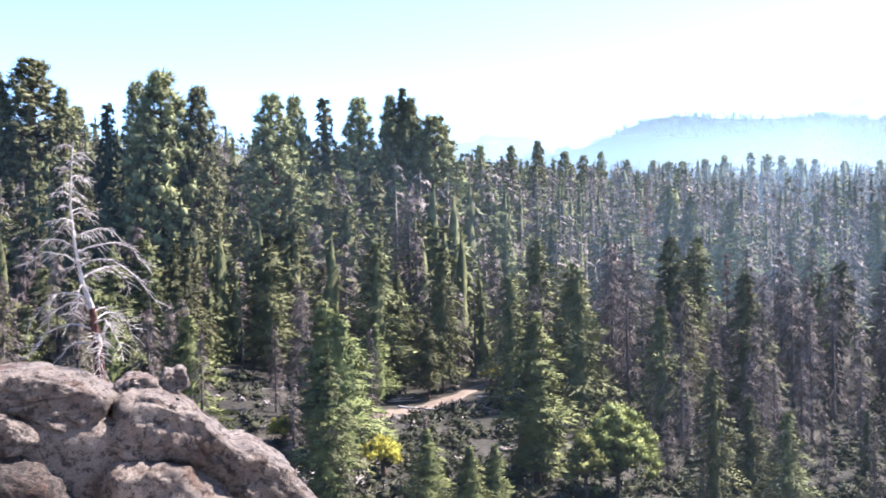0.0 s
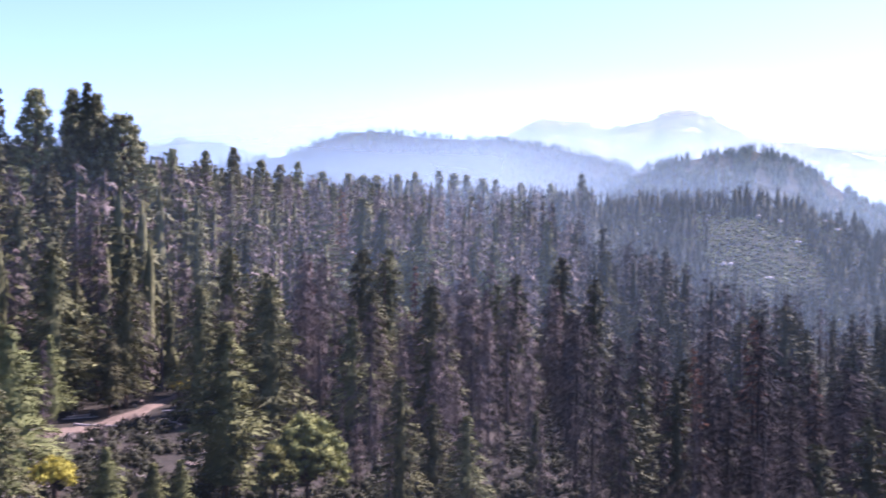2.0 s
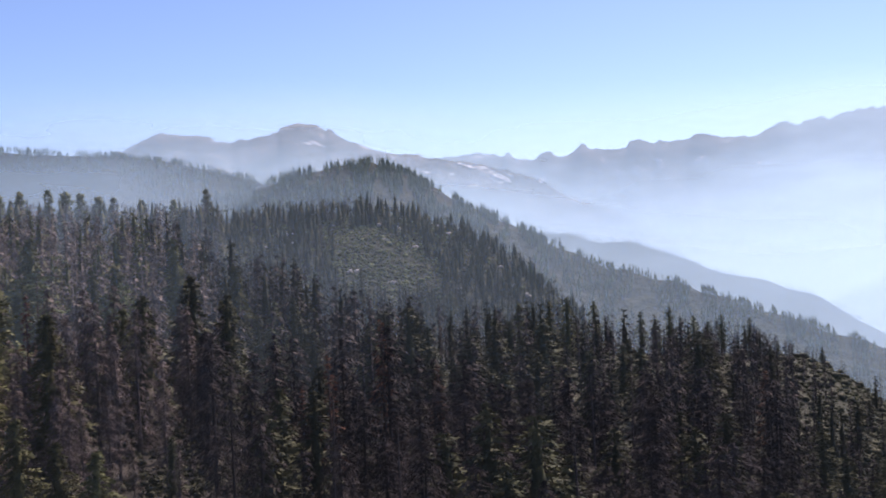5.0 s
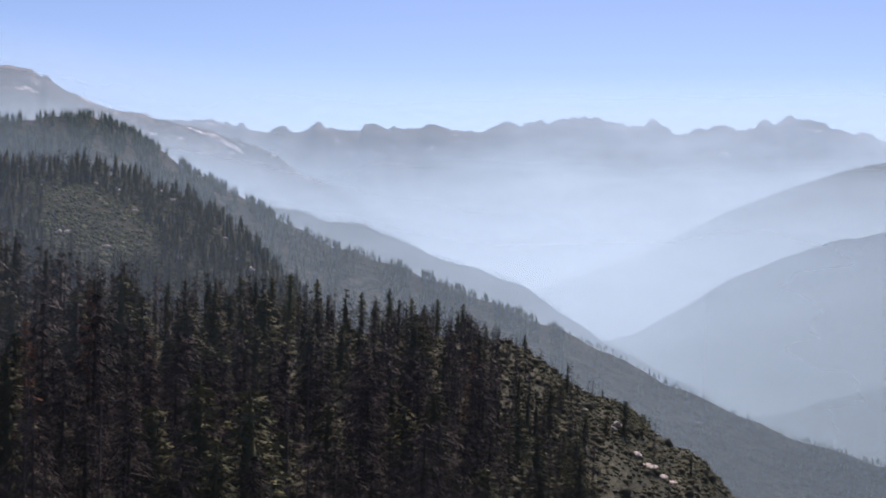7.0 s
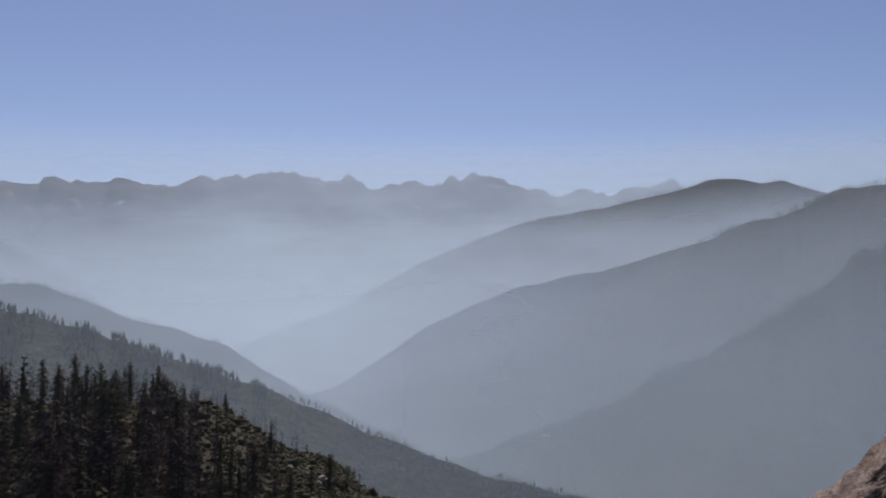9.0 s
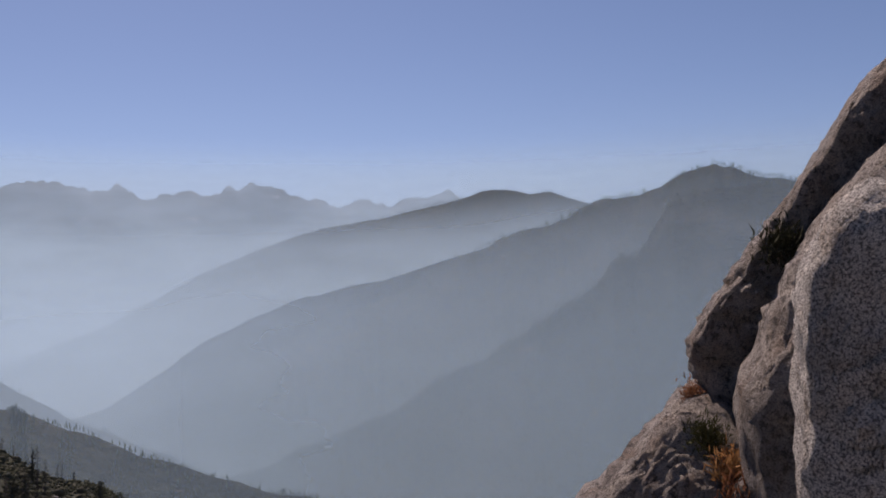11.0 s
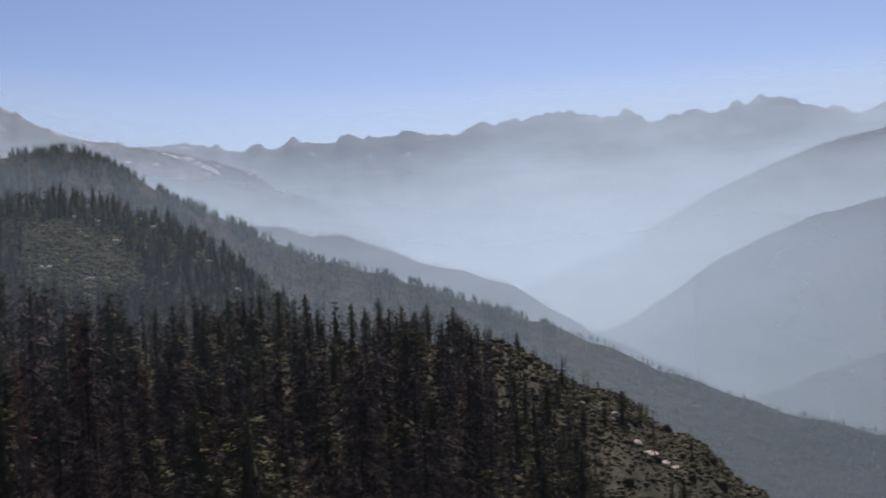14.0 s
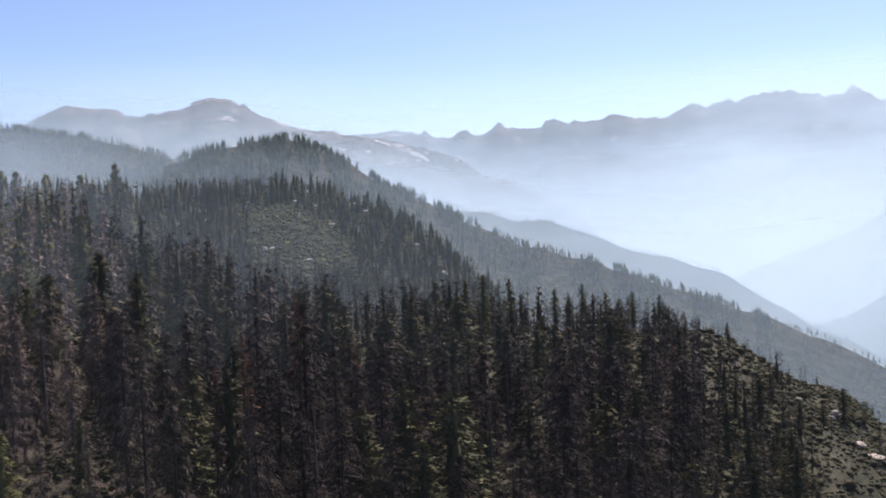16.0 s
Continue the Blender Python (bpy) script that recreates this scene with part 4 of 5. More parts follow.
for a, el, H in [(1.27, -3.5, 26), (-4.6, -5.8, 18), (9.15, 4.0, 40), (5.7, 3.45, 38), (-1.4, -10.7, 10), (-9.4, -8.7, 12), (-14.85, -5.8, 18), (-13.9, 7.7, 46),
                 (-6.1, 4.0, 36), (-4.1, 3.8, 36), (11.2, 2.65, 36), (19.7, -2.1, 28), (22.4, 1.65, 36), (23.0, 1.8, 36),
                 (17.5, -4.6, 24), (5.0, 2.8, 36), (-24.2, 6.4, 42), (21.0, -8.0, 22), (26.5, -6.5, 24), (30.5, -8.0, 20)]:
    plant_to(dead, a, el, H, lm)
for a, el, H in [(12.5, 3.3, 36), (-23.2, 5.9, 40)]:
    plant_to(rusty, a, el, H, lm, 0.9, 300)

oak = tree_thing("oak_tree", broadleaf(rs(140), 15, 6.2, 230, 60, 0.42, 0.2, (0.1, 0.2)), M_BARK, M_OAK, "bright green oak with a full rounded crown", "tree")
oak.matrix_basis = at(10.5, 112, 1.0, 0.3)
oak.matrix_basis = Matrix.Translation((0, 0, 112 * math.tan(radians(-10.0)) + EYE_Z - ground_at(10.5, 112) - 14.6)) @ oak.matrix_basis
oak_b = tree_thing("oak_tree", broadleaf(rs(141), 10, 3.6, 60, 50, 0.5, 0.26), M_BARK, M_OAK, "small green oak beside the larger one", "tree")
oak_b.matrix_basis = at(8.6, 108, 0.95, 1.0)
TAKEN += [(r * math.sin(radians(a)), r * math.cos(radians(a))) for a, r in ((10.5, 112), (8.6, 108), (10.5, 118), (11.8, 112))]
yellow = tree_thing("yellow_shrub", broadleaf(rs(142), 5, 2.6, 40, 40, 0.4, 0.2), M_BARK, M_YELLOW, "yellow-leaved shrub in the clearing", "shrub", "yellow shrubs")
yellow.matrix_basis = at(-10.1, 127, 1.0, 0.2)
for a, r, s in ((2.9, 186, 1.2), (-3.9, 119, 1.25), (3.5, 190, 0.9), (-9.4, 129, 0.8)):
    copy_thing(yellow, at(a, r, s, a))

# ---- the rest of the forest: firs, dead firs and others scattered over the slopes ----
TRAIL = [(-8.5, 158), (-5.3, 160), (-3.2, 165), (-1.4, 171), (0.8, 180), (2.6, 190), (4.6, 203), (6.8, 218), (9, 236)]
trail_xy = np.array([(r * math.sin(radians(a)), r * math.cos(radians(a))) for a, r in TRAIL])


def near_trail(x, y, d):
    p = np.array([x, y])
    a, b = trail_xy[:-1], trail_xy[1:]
    t = np.clip(((p - a) * (b - a)).sum(1) / ((b - a) ** 2).sum(1), 0, 1)
    return np.min(np.linalg.norm(a + (b - a) * t[:, None] - p, axis=1)) < d


def crown_limit(a, d):
    """Highest elevation that the canopy reaches, away from the giants: nearer trees stay below the far ones."""
    far = np.interp(a, [-30, -20, -10, 0, 3, 8, 20, 28, 31, 34, 45, 52, 60, 64, 70, 76],
                    [7.6, 7.4, 7.0, 6.2, 4.9, 4.6, 4.3, 3.6, 2.4, -1.2, -3.2, -4.0, -5.2, -6.9, -9.6, -13.5])
    near = np.interp(a, [3, 8, 14, 20, 25, 30, 34, 45, 52, 60, 64, 70, 76], [4.9, 3.4, 2.2, 0.9, 0.1, -0.9, -1.6, -3.2, -4.0, -5.2, -6.9, -9.6, -13.5])
    return float(np.interp(d, [310, 420], [min(near, far), far]))


def on_brush_patch(a, d, z):
    """The open brush field high on the knoll."""
    el = math.degrees(math.atan2(z, d))
    return 34.8 < a < 41.2 and np.interp(a, [34.8, 36, 39.2, 41.2], [-1.4, -2.8, -3.4, -2.4]) < el < np.interp(a, [34.8, 37, 38.5, 41.2], [1.1, 1.55, 0.9, -1.0])


fr = rs(9)
MID = {"live": [], "dead": []}
FAR = {"live": [], "dead": []}
cand = []
ring_r = 96.0
while ring_r < 1000:
    step_r = 8.8 + 0.008 * max(0, ring_r - 300)
    n = int(radians(106) * ring_r / step_r * 1.1)
    ca = -30 + 109 * (np.arange(n) + fr.rand(n)) / n
    cand.append(np.column_stack([ca, ring_r + fr.uniform(-0.5, 0.5, n) * step_r]))
    ring_r += step_r
knoll = np.column_stack([fr.uniform(28, 50, 2200), fr.uniform(540, 930, 2200)])
grove = np.column_stack([fr.uniform(-28, 4, 420), fr.uniform(190, 560, 420)])
spur_end = np.column_stack([fr.uniform(54, 67, 190), fr.uniform(195, 345, 190)])
cand = np.concatenate(cand + [knoll, grove, spur_end])
cand_x, cand_y = cand[:, 1] * np.sin(np.radians(cand[:, 0])), cand[:, 1] * np.cos(np.radians(cand[:, 0]))
cand_z = land(cand[:, 0], cand[:, 1]) - EYE_Z
patch_90, patch_60 = fbm(cand_x / 90, cand_y / 90, 3), fbm(cand_x / 60, cand_y / 60, 2)
taken = np.array(TAKEN)
free = np.min((cand_x[:, None] - taken[None, :, 0]) ** 2 + (cand_y[:, None] - taken[None, :, 1]) ** 2, axis=1) > 16
for (a, d), x, y, z, p90, p60, ok in zip(cand, cand_x, cand_y, cand_z, patch_90, patch_60, free):
    chance = fr.rand()
    if not ok or (a > 33 and d > 390 and not (d > 500 and a < 52)):
        continue
    if a > 30 and d > 520 and (d > 940 or on_brush_patch(a, d, z) and chance < 0.96 or chance > (0.95 if p90 > -0.2 else 0.5)):
        continue
    if a > 62 and (chance > np.interp(a, [62, 66, 70, 78], [0.95, 0.8, 0.25, 0.04]) or d < 150):
        continue
    if (-5.5 < a < 12.5 and d < 158 and chance > 0.06) or (-7 < a < 1 and d < 168) or (-15 < a < -11.5 and d < 180):
        continue
    if (a < -8 and d < 104) or (d < 260 and near_trail(x, y, 4.5)):
        continue
    green = np.interp(a, [-26, -5, 8, 20, 50, 76], [0.7, 0.62, 0.46, 0.3, 0.22, 0.4]) + 0.5 * p60
    H = fr.uniform(0.48, 1.04) * np.interp(d, [100, 150, 200, 300], [22, 27, 32, 40]) if a < 40 else fr.uniform(13, 25)
    if a > 62:
        H = fr.uniform(7, 15)
    if a < 4 and d > 210:
        H *= fr.uniform(0.95, 1.5)
    if d > 520 and a < 30:
        H = fr.uniform(26, 42)
    if d > 520 and a > 28:
        H = fr.uniform(8, 16) if math.degrees(math.atan2(z, d)) < 1.5 else fr.uniform(12, 22)
    if 9 < a < 27 and 100 < d < 140:
        H = fr.uniform(6.5, 11.5) if a < 16 else fr.uniform(9, 17)
    lim = crown_limit(a, d) - (0 if d < 560 or a < 28 else -9) - abs(fr.normal(0, 1.25 if d < 330 and a > 6 else 0.55))
    H = min(H, d * math.tan(radians(lim)) - z)
    if H < 6:
        continue
    if d > 520 and a > 28:
        green = 0.55 if a < 35 else 0.8
    alive = fr.rand() < green
    pick = fr.rand()
    fine, close = d < 185 and a < 34, d < 190
    if d < 300 and alive and firs.count + thin_firs.count + plain_firs.count + backlit_firs.count < 290:
        # past this azimuth the forest is back-lit: the darkened copies stand here
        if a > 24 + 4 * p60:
            backlit_firs.plant(a, d, H, fr, 1.0 if a < 36 else 1.35, z)
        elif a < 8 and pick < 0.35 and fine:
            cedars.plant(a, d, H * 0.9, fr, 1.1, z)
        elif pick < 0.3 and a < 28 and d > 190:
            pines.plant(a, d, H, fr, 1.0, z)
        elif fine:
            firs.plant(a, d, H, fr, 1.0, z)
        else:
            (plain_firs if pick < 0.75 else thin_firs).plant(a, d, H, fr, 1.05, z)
    elif d < 300 and not alive and dead.count + plain_dead.count + backlit_dead.count + plain_backlit_dead.count < 262:
        (rusty if pick < 0.04 else poles if pick < 0.14 else (backlit_dead if close else plain_backlit_dead) if a > 27 + 4 * p60 else dead if close else plain_dead).plant(a, d, H, fr, 1.0 if a < 36 else 1.2, z)
    else:
        (FAR if d > 620 else MID)["live" if alive else "dead"].append((a, d, H))


def merged_forest(name, spots, protos, heights, mat, label, category, seed):
    """Far woods that nobody could count, joined into one mesh."""
    rng = rs(seed)
    g = Geo()
    a = np.array([s[0] for s in spots])
    d = np.array([s[1] for s in spots])
    z = land(a, d)
    for k, (az, dist, H) in enumerate(spots):
        p = rng.randint(len(protos))
        s = H / heights[p]
        w = s * rng.uniform(0.8, 1.25)
        t = rng.uniform(0, 6.28)
        spin = np.array([[math.cos(t), -math.sin(t), 0], [math.sin(t), math.cos(t), 0], [0, 0, 1]])
        rot = spin * np.array([[w, w, s]])
        for src in protos[p]:
            n0 = 0
            for v, f, o in zip(src.v, src.f, src.nor):
                g.add(v @ rot.T + [dist * math.sin(radians(az)), dist * math.cos(radians(az)), z[k] - 0.3], f - n0, o @ spin.T)
                n0 += len(v)
    return tagged(new(name, g.mesh(name, mat)), label, category, kind="stuff")


mid_live = [conifer(rs(200 + i), 26, w, b, 34, 5, 0.3, 2.0, 0.8, 0.9, core=0.42, sides=3, steps=2) for i, (w, b) in enumerate([(5.2, 0.05), (4.6, 0.08), (6.0, 0.04), (4.0, 0.08)])]
mid_dead = [dead_conifer(rs(210 + i), 26, w, 0.05, 32, 5, 2.2, 0.3, sides=3, steps=2) for i, w in enumerate([4.6, 4.0, 3.2])]
mid_round = [(sequoia(rs(215 + i), 30, 4.6, 0.25, 14, 6, size=0.35, wid=0.16)[1],) for i in range(2)]
merged_forest("far_firs", [q for q in MID["live"] if q[0] < 24], mid_live * 2 + mid_round[:1], [26] * 8 + [30], M_FIR, "distant green fir forest on the slopes", "forest", 1)
merged_forest("far_firs", [q for q in MID["live"] if q[0] >= 24], mid_live, [26] * 4, M_BACKLIT_GREEN, "distant fir forest behind the spur, darkened as if back-lit", "forest", 7)
merged_forest("far_dead_firs", [q for q in MID["dead"] if q[0] < 27], mid_dead, [26] * 3, M_DEAD, "distant grey dead firs on the slopes", "forest", 2)
# dead firs towards the sun take the darkened twig colour
merged_forest("far_dead_firs", [q for q in MID["dead"] if q[0] >= 27], mid_dead, [26] * 3, M_BACKLIT_DEAD, "distant dead firs on the spur, darkened as if back-lit", "forest", 5)

tiny_live = [(conifer(rs(220 + i), 20, w, 0.02, 10, 1, 0.35, 2.6, 1.2, 0.95, core=0.7, sides=3, steps=2)[1],) for i, w in enumerate([4.2, 3.6, 5.0])]
ridge_live = [(conifer(rs(240 + i), 20, w, 0.02, 7, 1, 0.35, 2.8, 1.4, 0.95, core=0.75, sides=3, steps=2)[1],) for i, w in enumerate([4.4, 3.6, 5.2, 3.0])]
ridge_round = [(sequoia(rs(246), 16, 5, 0.2, 2, 2, size=0.5, wid=0.25)[1],)]
tiny_round = [(sequoia(rs(226 + i), 16, 5, 0.2, 4, 3, size=0.4, wid=0.2)[1],) for i in range(2)]


merged_forest("far_firs", [q for q in FAR["live"] if q[0] < 24], tiny_live + tiny_round[:1], [20] * 3 + [16], M_FIR, "green conifers on the far plateau", "forest", 3)
merged_forest("far_firs", [q for q in FAR["live"] if q[0] >= 24], tiny_live + tiny_round[:1], [20] * 3 + [16], M_BACKLIT_GREEN, "green conifers on the knoll, darkened as if back-lit", "forest", 8)
tiny_dead = [dead_conifer(rs(230 + i), 24, 4.2, 0.05, 26, 2, 2.8, 0.36, sides=3, steps=2) for i in range(2)]
merged_forest("far_dead_firs", [q for q in FAR["dead"] if q[0] < 28], tiny_dead, [24] * 2, M_DEAD, "grey dead conifers on the far plateau", "forest", 4)
# knoll dead trees use the same shade-darkened twigs
merged_forest("far_dead_firs", [q for q in FAR["dead"] if q[0] >= 28], tiny_dead, [24] * 2, M_BACKLIT_DEAD, "dead conifers on the knoll, darkened as if back-lit", "forest", 6)


def ridge_woods(name, ridge, az0, az1, count, H0, H1, ahead, seed, label):
    """Trees on a far ridge, thickest along its crest."""
    rng = rs(seed)
    n = count * 4
    a = rng.uniform(az0, az1, n)
    d, _ = RIDGES[ridge].place(a)
    back = np.where(rng.rand(n) < 0.88, np.abs(rng.normal(0, 0.4, n)) * ahead, 0)
    dist = d - back + rng.uniform(-25, 40, n)
    keep = np.nonzero(fbm(a * 1.5, dist / 70, 3) > np.where(back > 12, -0.12, -0.3))[0][:count]
    spots = list(zip(a[keep], dist[keep], rng.uniform(H0, H1, len(keep))))
    return merged_forest(name, spots, ridge_live * 2 + ridge_round, [20] * 8 + [16], M_FAR, label, "forest", seed)


ridge_woods("far_woods", "spur", 28, 66, 3400, 7, 14, 420, 31, "dark conifers along a hazy spur")
ridge_woods("far_woods", "spur", 27, 48, 2600, 8, 16, 520, 37, "dense dark conifers over the top of the hazy spur")
ridge_woods("far_woods", "spur", 58, 88, 2200, 4, 9, 460, 36, "low trees and brush along the foot of the spur")
ridge_woods("far_woods", "second_spur", 44, 76, 1000, 7, 12, 340, 32, "hazy conifers on the second spur")
ridge_woods("far_woods", "wooded_mountain", 5, 32, 2600, 8, 15, 420, 33, "conifers on a hazy wooded mountain")
ridge_woods("far_woods", "canyon_ridge", 80, 114, 1600, 6, 11, 110, 34, "conifers along the canyon ridge crest")
ridge_woods("far_woods", "far_canyon_ridge", 78, 100, 700, 5, 8, 120, 38, "hazy conifers on the far canyon ridge")
ridge_woods("far_woods", "near_canyon_ridge", 92, 112, 600, 5, 10, 90, 35, "hazy conifers on the near canyon ridge")

# ---- pale scree and old snow on the high peaks ----
def scree(a, el, wide, tall, lean, seed):
    """A tongue of pale scree draped on the peaks: centre by azimuth and elevation, size in degrees."""
    rng = rs(seed)
    g = Geo()
    rr = np.arange(3400.0, 4560.0, 6.0)
    t = np.linspace(-1, 1, 15)
    w = np.linspace(-1, 1, 7)
    rows = []
    for q in t:
        mid = a + lean * q + 0.06 * rng.normal()
        half = wide * (1 - q * q) ** 0.5 * rng.uniform(0.6, 1.1) + 0.01
        row = []
        for k in w:
            az = mid + half * k
            top = np.degrees(np.arctan2(land(np.full(rr.shape, az), rr) - EYE_Z, rr))
            reach = np.nonzero(top >= el + tall * q)[0]
            d = rr[reach[0]] - 9 if len(reach) else 4550.0
            p = spot(az, d)
            row.append((p.x, p.y, p.z + 4))
        rows.append(row)
    v = np.array(rows)
    n, m = v.shape[:2]
    i, j = np.meshgrid(np.arange(n - 1), np.arange(m - 1), indexing="ij")
    g.add(v, np.stack([i * m + j, i * m + j + 1, (i + 1) * m + j + 1, (i + 1) * m + j], -1).reshape(-1, 4))
    return tagged(new("scree", g.mesh("scree", M_SCREE, True)), "pale scree and old snow below the granite peaks", "scree", kind="stuff")


for k, (a, el, wide, tall, lean) in enumerate([(45.3, 4.25, 0.28, 0.45, -0.75), (47.9, 3.95, 0.22, 0.25, 0.1), (52.7, 3.95, 0.28, 0.36, -0.35), (53.6, 4.15, 0.2, 0.34, 0.0), (54.95, 4.55, 0.24, 0.34, -0.15), (57.3, 4.6, 0.3, 0.2, 0.2), (69.0, 4.5, 0.4, 0.25, 0.3), (75.2, 4.6, 0.35, 0.2, -0.2),
                                              (61.2, 4.1, 0.5, 0.16, 0.2), (60.6, 3.9, 0.2, 0.35, 0.1), (64.0, 4.0, 0.2, 0.15, 0.1), (43.2, 5.05, 0.2, 0.2, -0.5)]):
    scree(a, el, wide, tall, lean, 600 + k)

# ---- brush, trail, stones ----
def scatter_brush(name, spots, mat, label, seed, per=26, core=0.75, flat=0.7, leaf=0.5):
    rng = rs(seed)
    g = Geo()
    a, d, s = (np.array(c) for c in zip(*spots))
    z = land(a, d)
    c = np.column_stack([d * np.sin(np.radians(a)), d * np.cos(np.radians(a)), z + 0.35 * s])
    clumps(rng, g, c, s, per, float(np.mean(s)) * leaf, float(np.mean(s)) * 0.4 * leaf, flat, core, 0.9)
    return tagged(new(name, g.mesh(name, mat)), label, "brush", kind="stuff")


br = rs(77)
near_brush = []
while len(near_brush) < 1000:
    a, d = br.uniform(-26, 40), br.uniform(72, 215)
    x, y = d * math.sin(radians(a)), d * math.cos(radians(a))
    if not near_trail(x, y, 5) and (fbm(np.array([x / 16]), np.array([y / 16]), 3)[0] > -0.02) and not (-14.5 < a < -12 and d > 120):
        near_brush.append((a, d, br.uniform(0.5, 1.5)))
for k in range(520):
    a, d = br.uniform(-18, 15), br.uniform(92, 175)
    if not near_trail(d * math.sin(radians(a)), d * math.cos(radians(a)), 8):
        near_brush.append((a, d, br.uniform(0.9, 2.0)))
near_brush += [(br.uniform(8, 36), br.uniform(94, 200), br.uniform(0.8, 1.8)) for k in range(620)]
scatter_brush("brush", near_brush, M_BRUSH, "dark green manzanita brush on the forest floor", 41, 40, 0.5)


def brush_field(count, az, dist, edge, smallest, grain, seed):
    """Uneven cover: many low bushes, fewer large ones that stand together in thickets, with thin places between."""
    rng = rs(seed)
    a, d = rng.uniform(*az, count * 3), np.sqrt(rng.uniform(dist[0] ** 2, dist[1] ** 2, count * 3))
    x, y = d * np.sin(np.radians(a)), d * np.cos(np.radians(a))
    thick = fbm(x / grain + seed, y / grain, 4)
    keep = np.nonzero((a > edge + rng.normal(0, 5, len(a))) & (thick + rng.normal(0, 0.16, len(a)) > -0.1))[0][:count]
    size = smallest * np.exp(np.minimum(0.9, np.abs(rng.normal(0, 0.4, count)))) * (1 + np.clip(1.2 * thick[:count], 0, 0.6))
    return [(a[k], d[k], size[n]) for n, k in enumerate(keep)]


scatter_brush("brush", brush_field(4600, (44, 81), (150, 350), 58, 0.5, 17, 42), M_BRUSH, "dark brush covering the steep end of the spur", 42, 22, 0.66, 0.75, 0.26)
scatter_brush("brush", brush_field(4200, (44, 81), (150, 350), 58, 0.48, 26, 46), M_DULL, "olive brush patches on the steep end of the spur", 46, 22, 0.66, 0.7, 0.26)
scatter_brush("brush", brush_field(240, (50, 81), (150, 350), 56, 1.0, 30, 48), M_BACKLIT_GREEN, "rounded dark live oak thickets on the spur", 48, 160, 0.66, 0.95, 0.16)
under_brush = [(br.uniform(32, 67), math.sqrt(br.uniform(105 ** 2, 355 ** 2)), br.uniform(0.9, 2.2)) for k in range(1900)]
scatter_brush("brush", under_brush, M_BRUSH, "dark brush under the firs of the spur", 45, 22, 0.7, 0.8, 0.25)
scatter_brush("brush", brush_field(1500, (28, 49), (530, 880), 0, 1.0, 40, 43) + brush_field(1100, (34.2, 42), (540, 840), 0, 0.9, 34, 47), M_OLIVE,
              "green brush patches on the granite knoll", 43, 12, 0.66, 0.7, 0.35)
scatter_brush("brush", brush_field(1500, (33, 43), (530, 850), 0, 1.1, 30, 49), M_DULL, "dark brush thickets on the granite knoll", 49, 12, 0.66, 0.7, 0.35)
dead_brush = [(br.uniform(-9.6, -5.2), br.uniform(112, 156), br.uniform(0.8, 1.9)) for k in range(90)] + [(br.uniform(-14, 8), br.uniform(100, 170), br.uniform(0.5, 1.1)) for k in range(60)]
scatter_brush("dead_brush", dead_brush, M_BLEACHED, "tangled pale dead brush below the trail", 44, 90, 0.15)


def build_trail():
    g = Geo()
    t = np.linspace(0, len(TRAIL) - 1, 90)
    a = np.interp(t, range(len(TRAIL)), [p[0] for p in TRAIL])
    d = np.interp(t, range(len(TRAIL)), [p[1] for p in TRAIL])
    rows = []
    for k, off in enumerate((-7.5, -5.0, -2.2, 0, 2.2, 3.2)):
        dd = d + off * (1 + 0.3 * np.sin(t * 5 + k) + 0.22 * np.sin(t * 13.7 + 2 * k))
        z = land(a, dd) + (0.12 if -6 < off < 3 else -0.5)
        rows.append(np.column_stack([dd * np.sin(np.radians(a)), dd * np.cos(np.radians(a)), z]))
    v = np.stack(rows, 1)
    n, m = v.shape[:2]
    i, j = np.meshgrid(np.arange(n - 1), np.arange(m - 1), indexing="ij")
    g.add(v, np.stack([i * m + j, (i + 1) * m + j, (i + 1) * m + j + 1, i * m + j + 1], -1).reshape(-1, 4))
    return tagged(new("trail", g.mesh("trail", M_TRAIL, True)), "bare tan dirt trail through the trees", "trail", kind="structure")


build_trail()


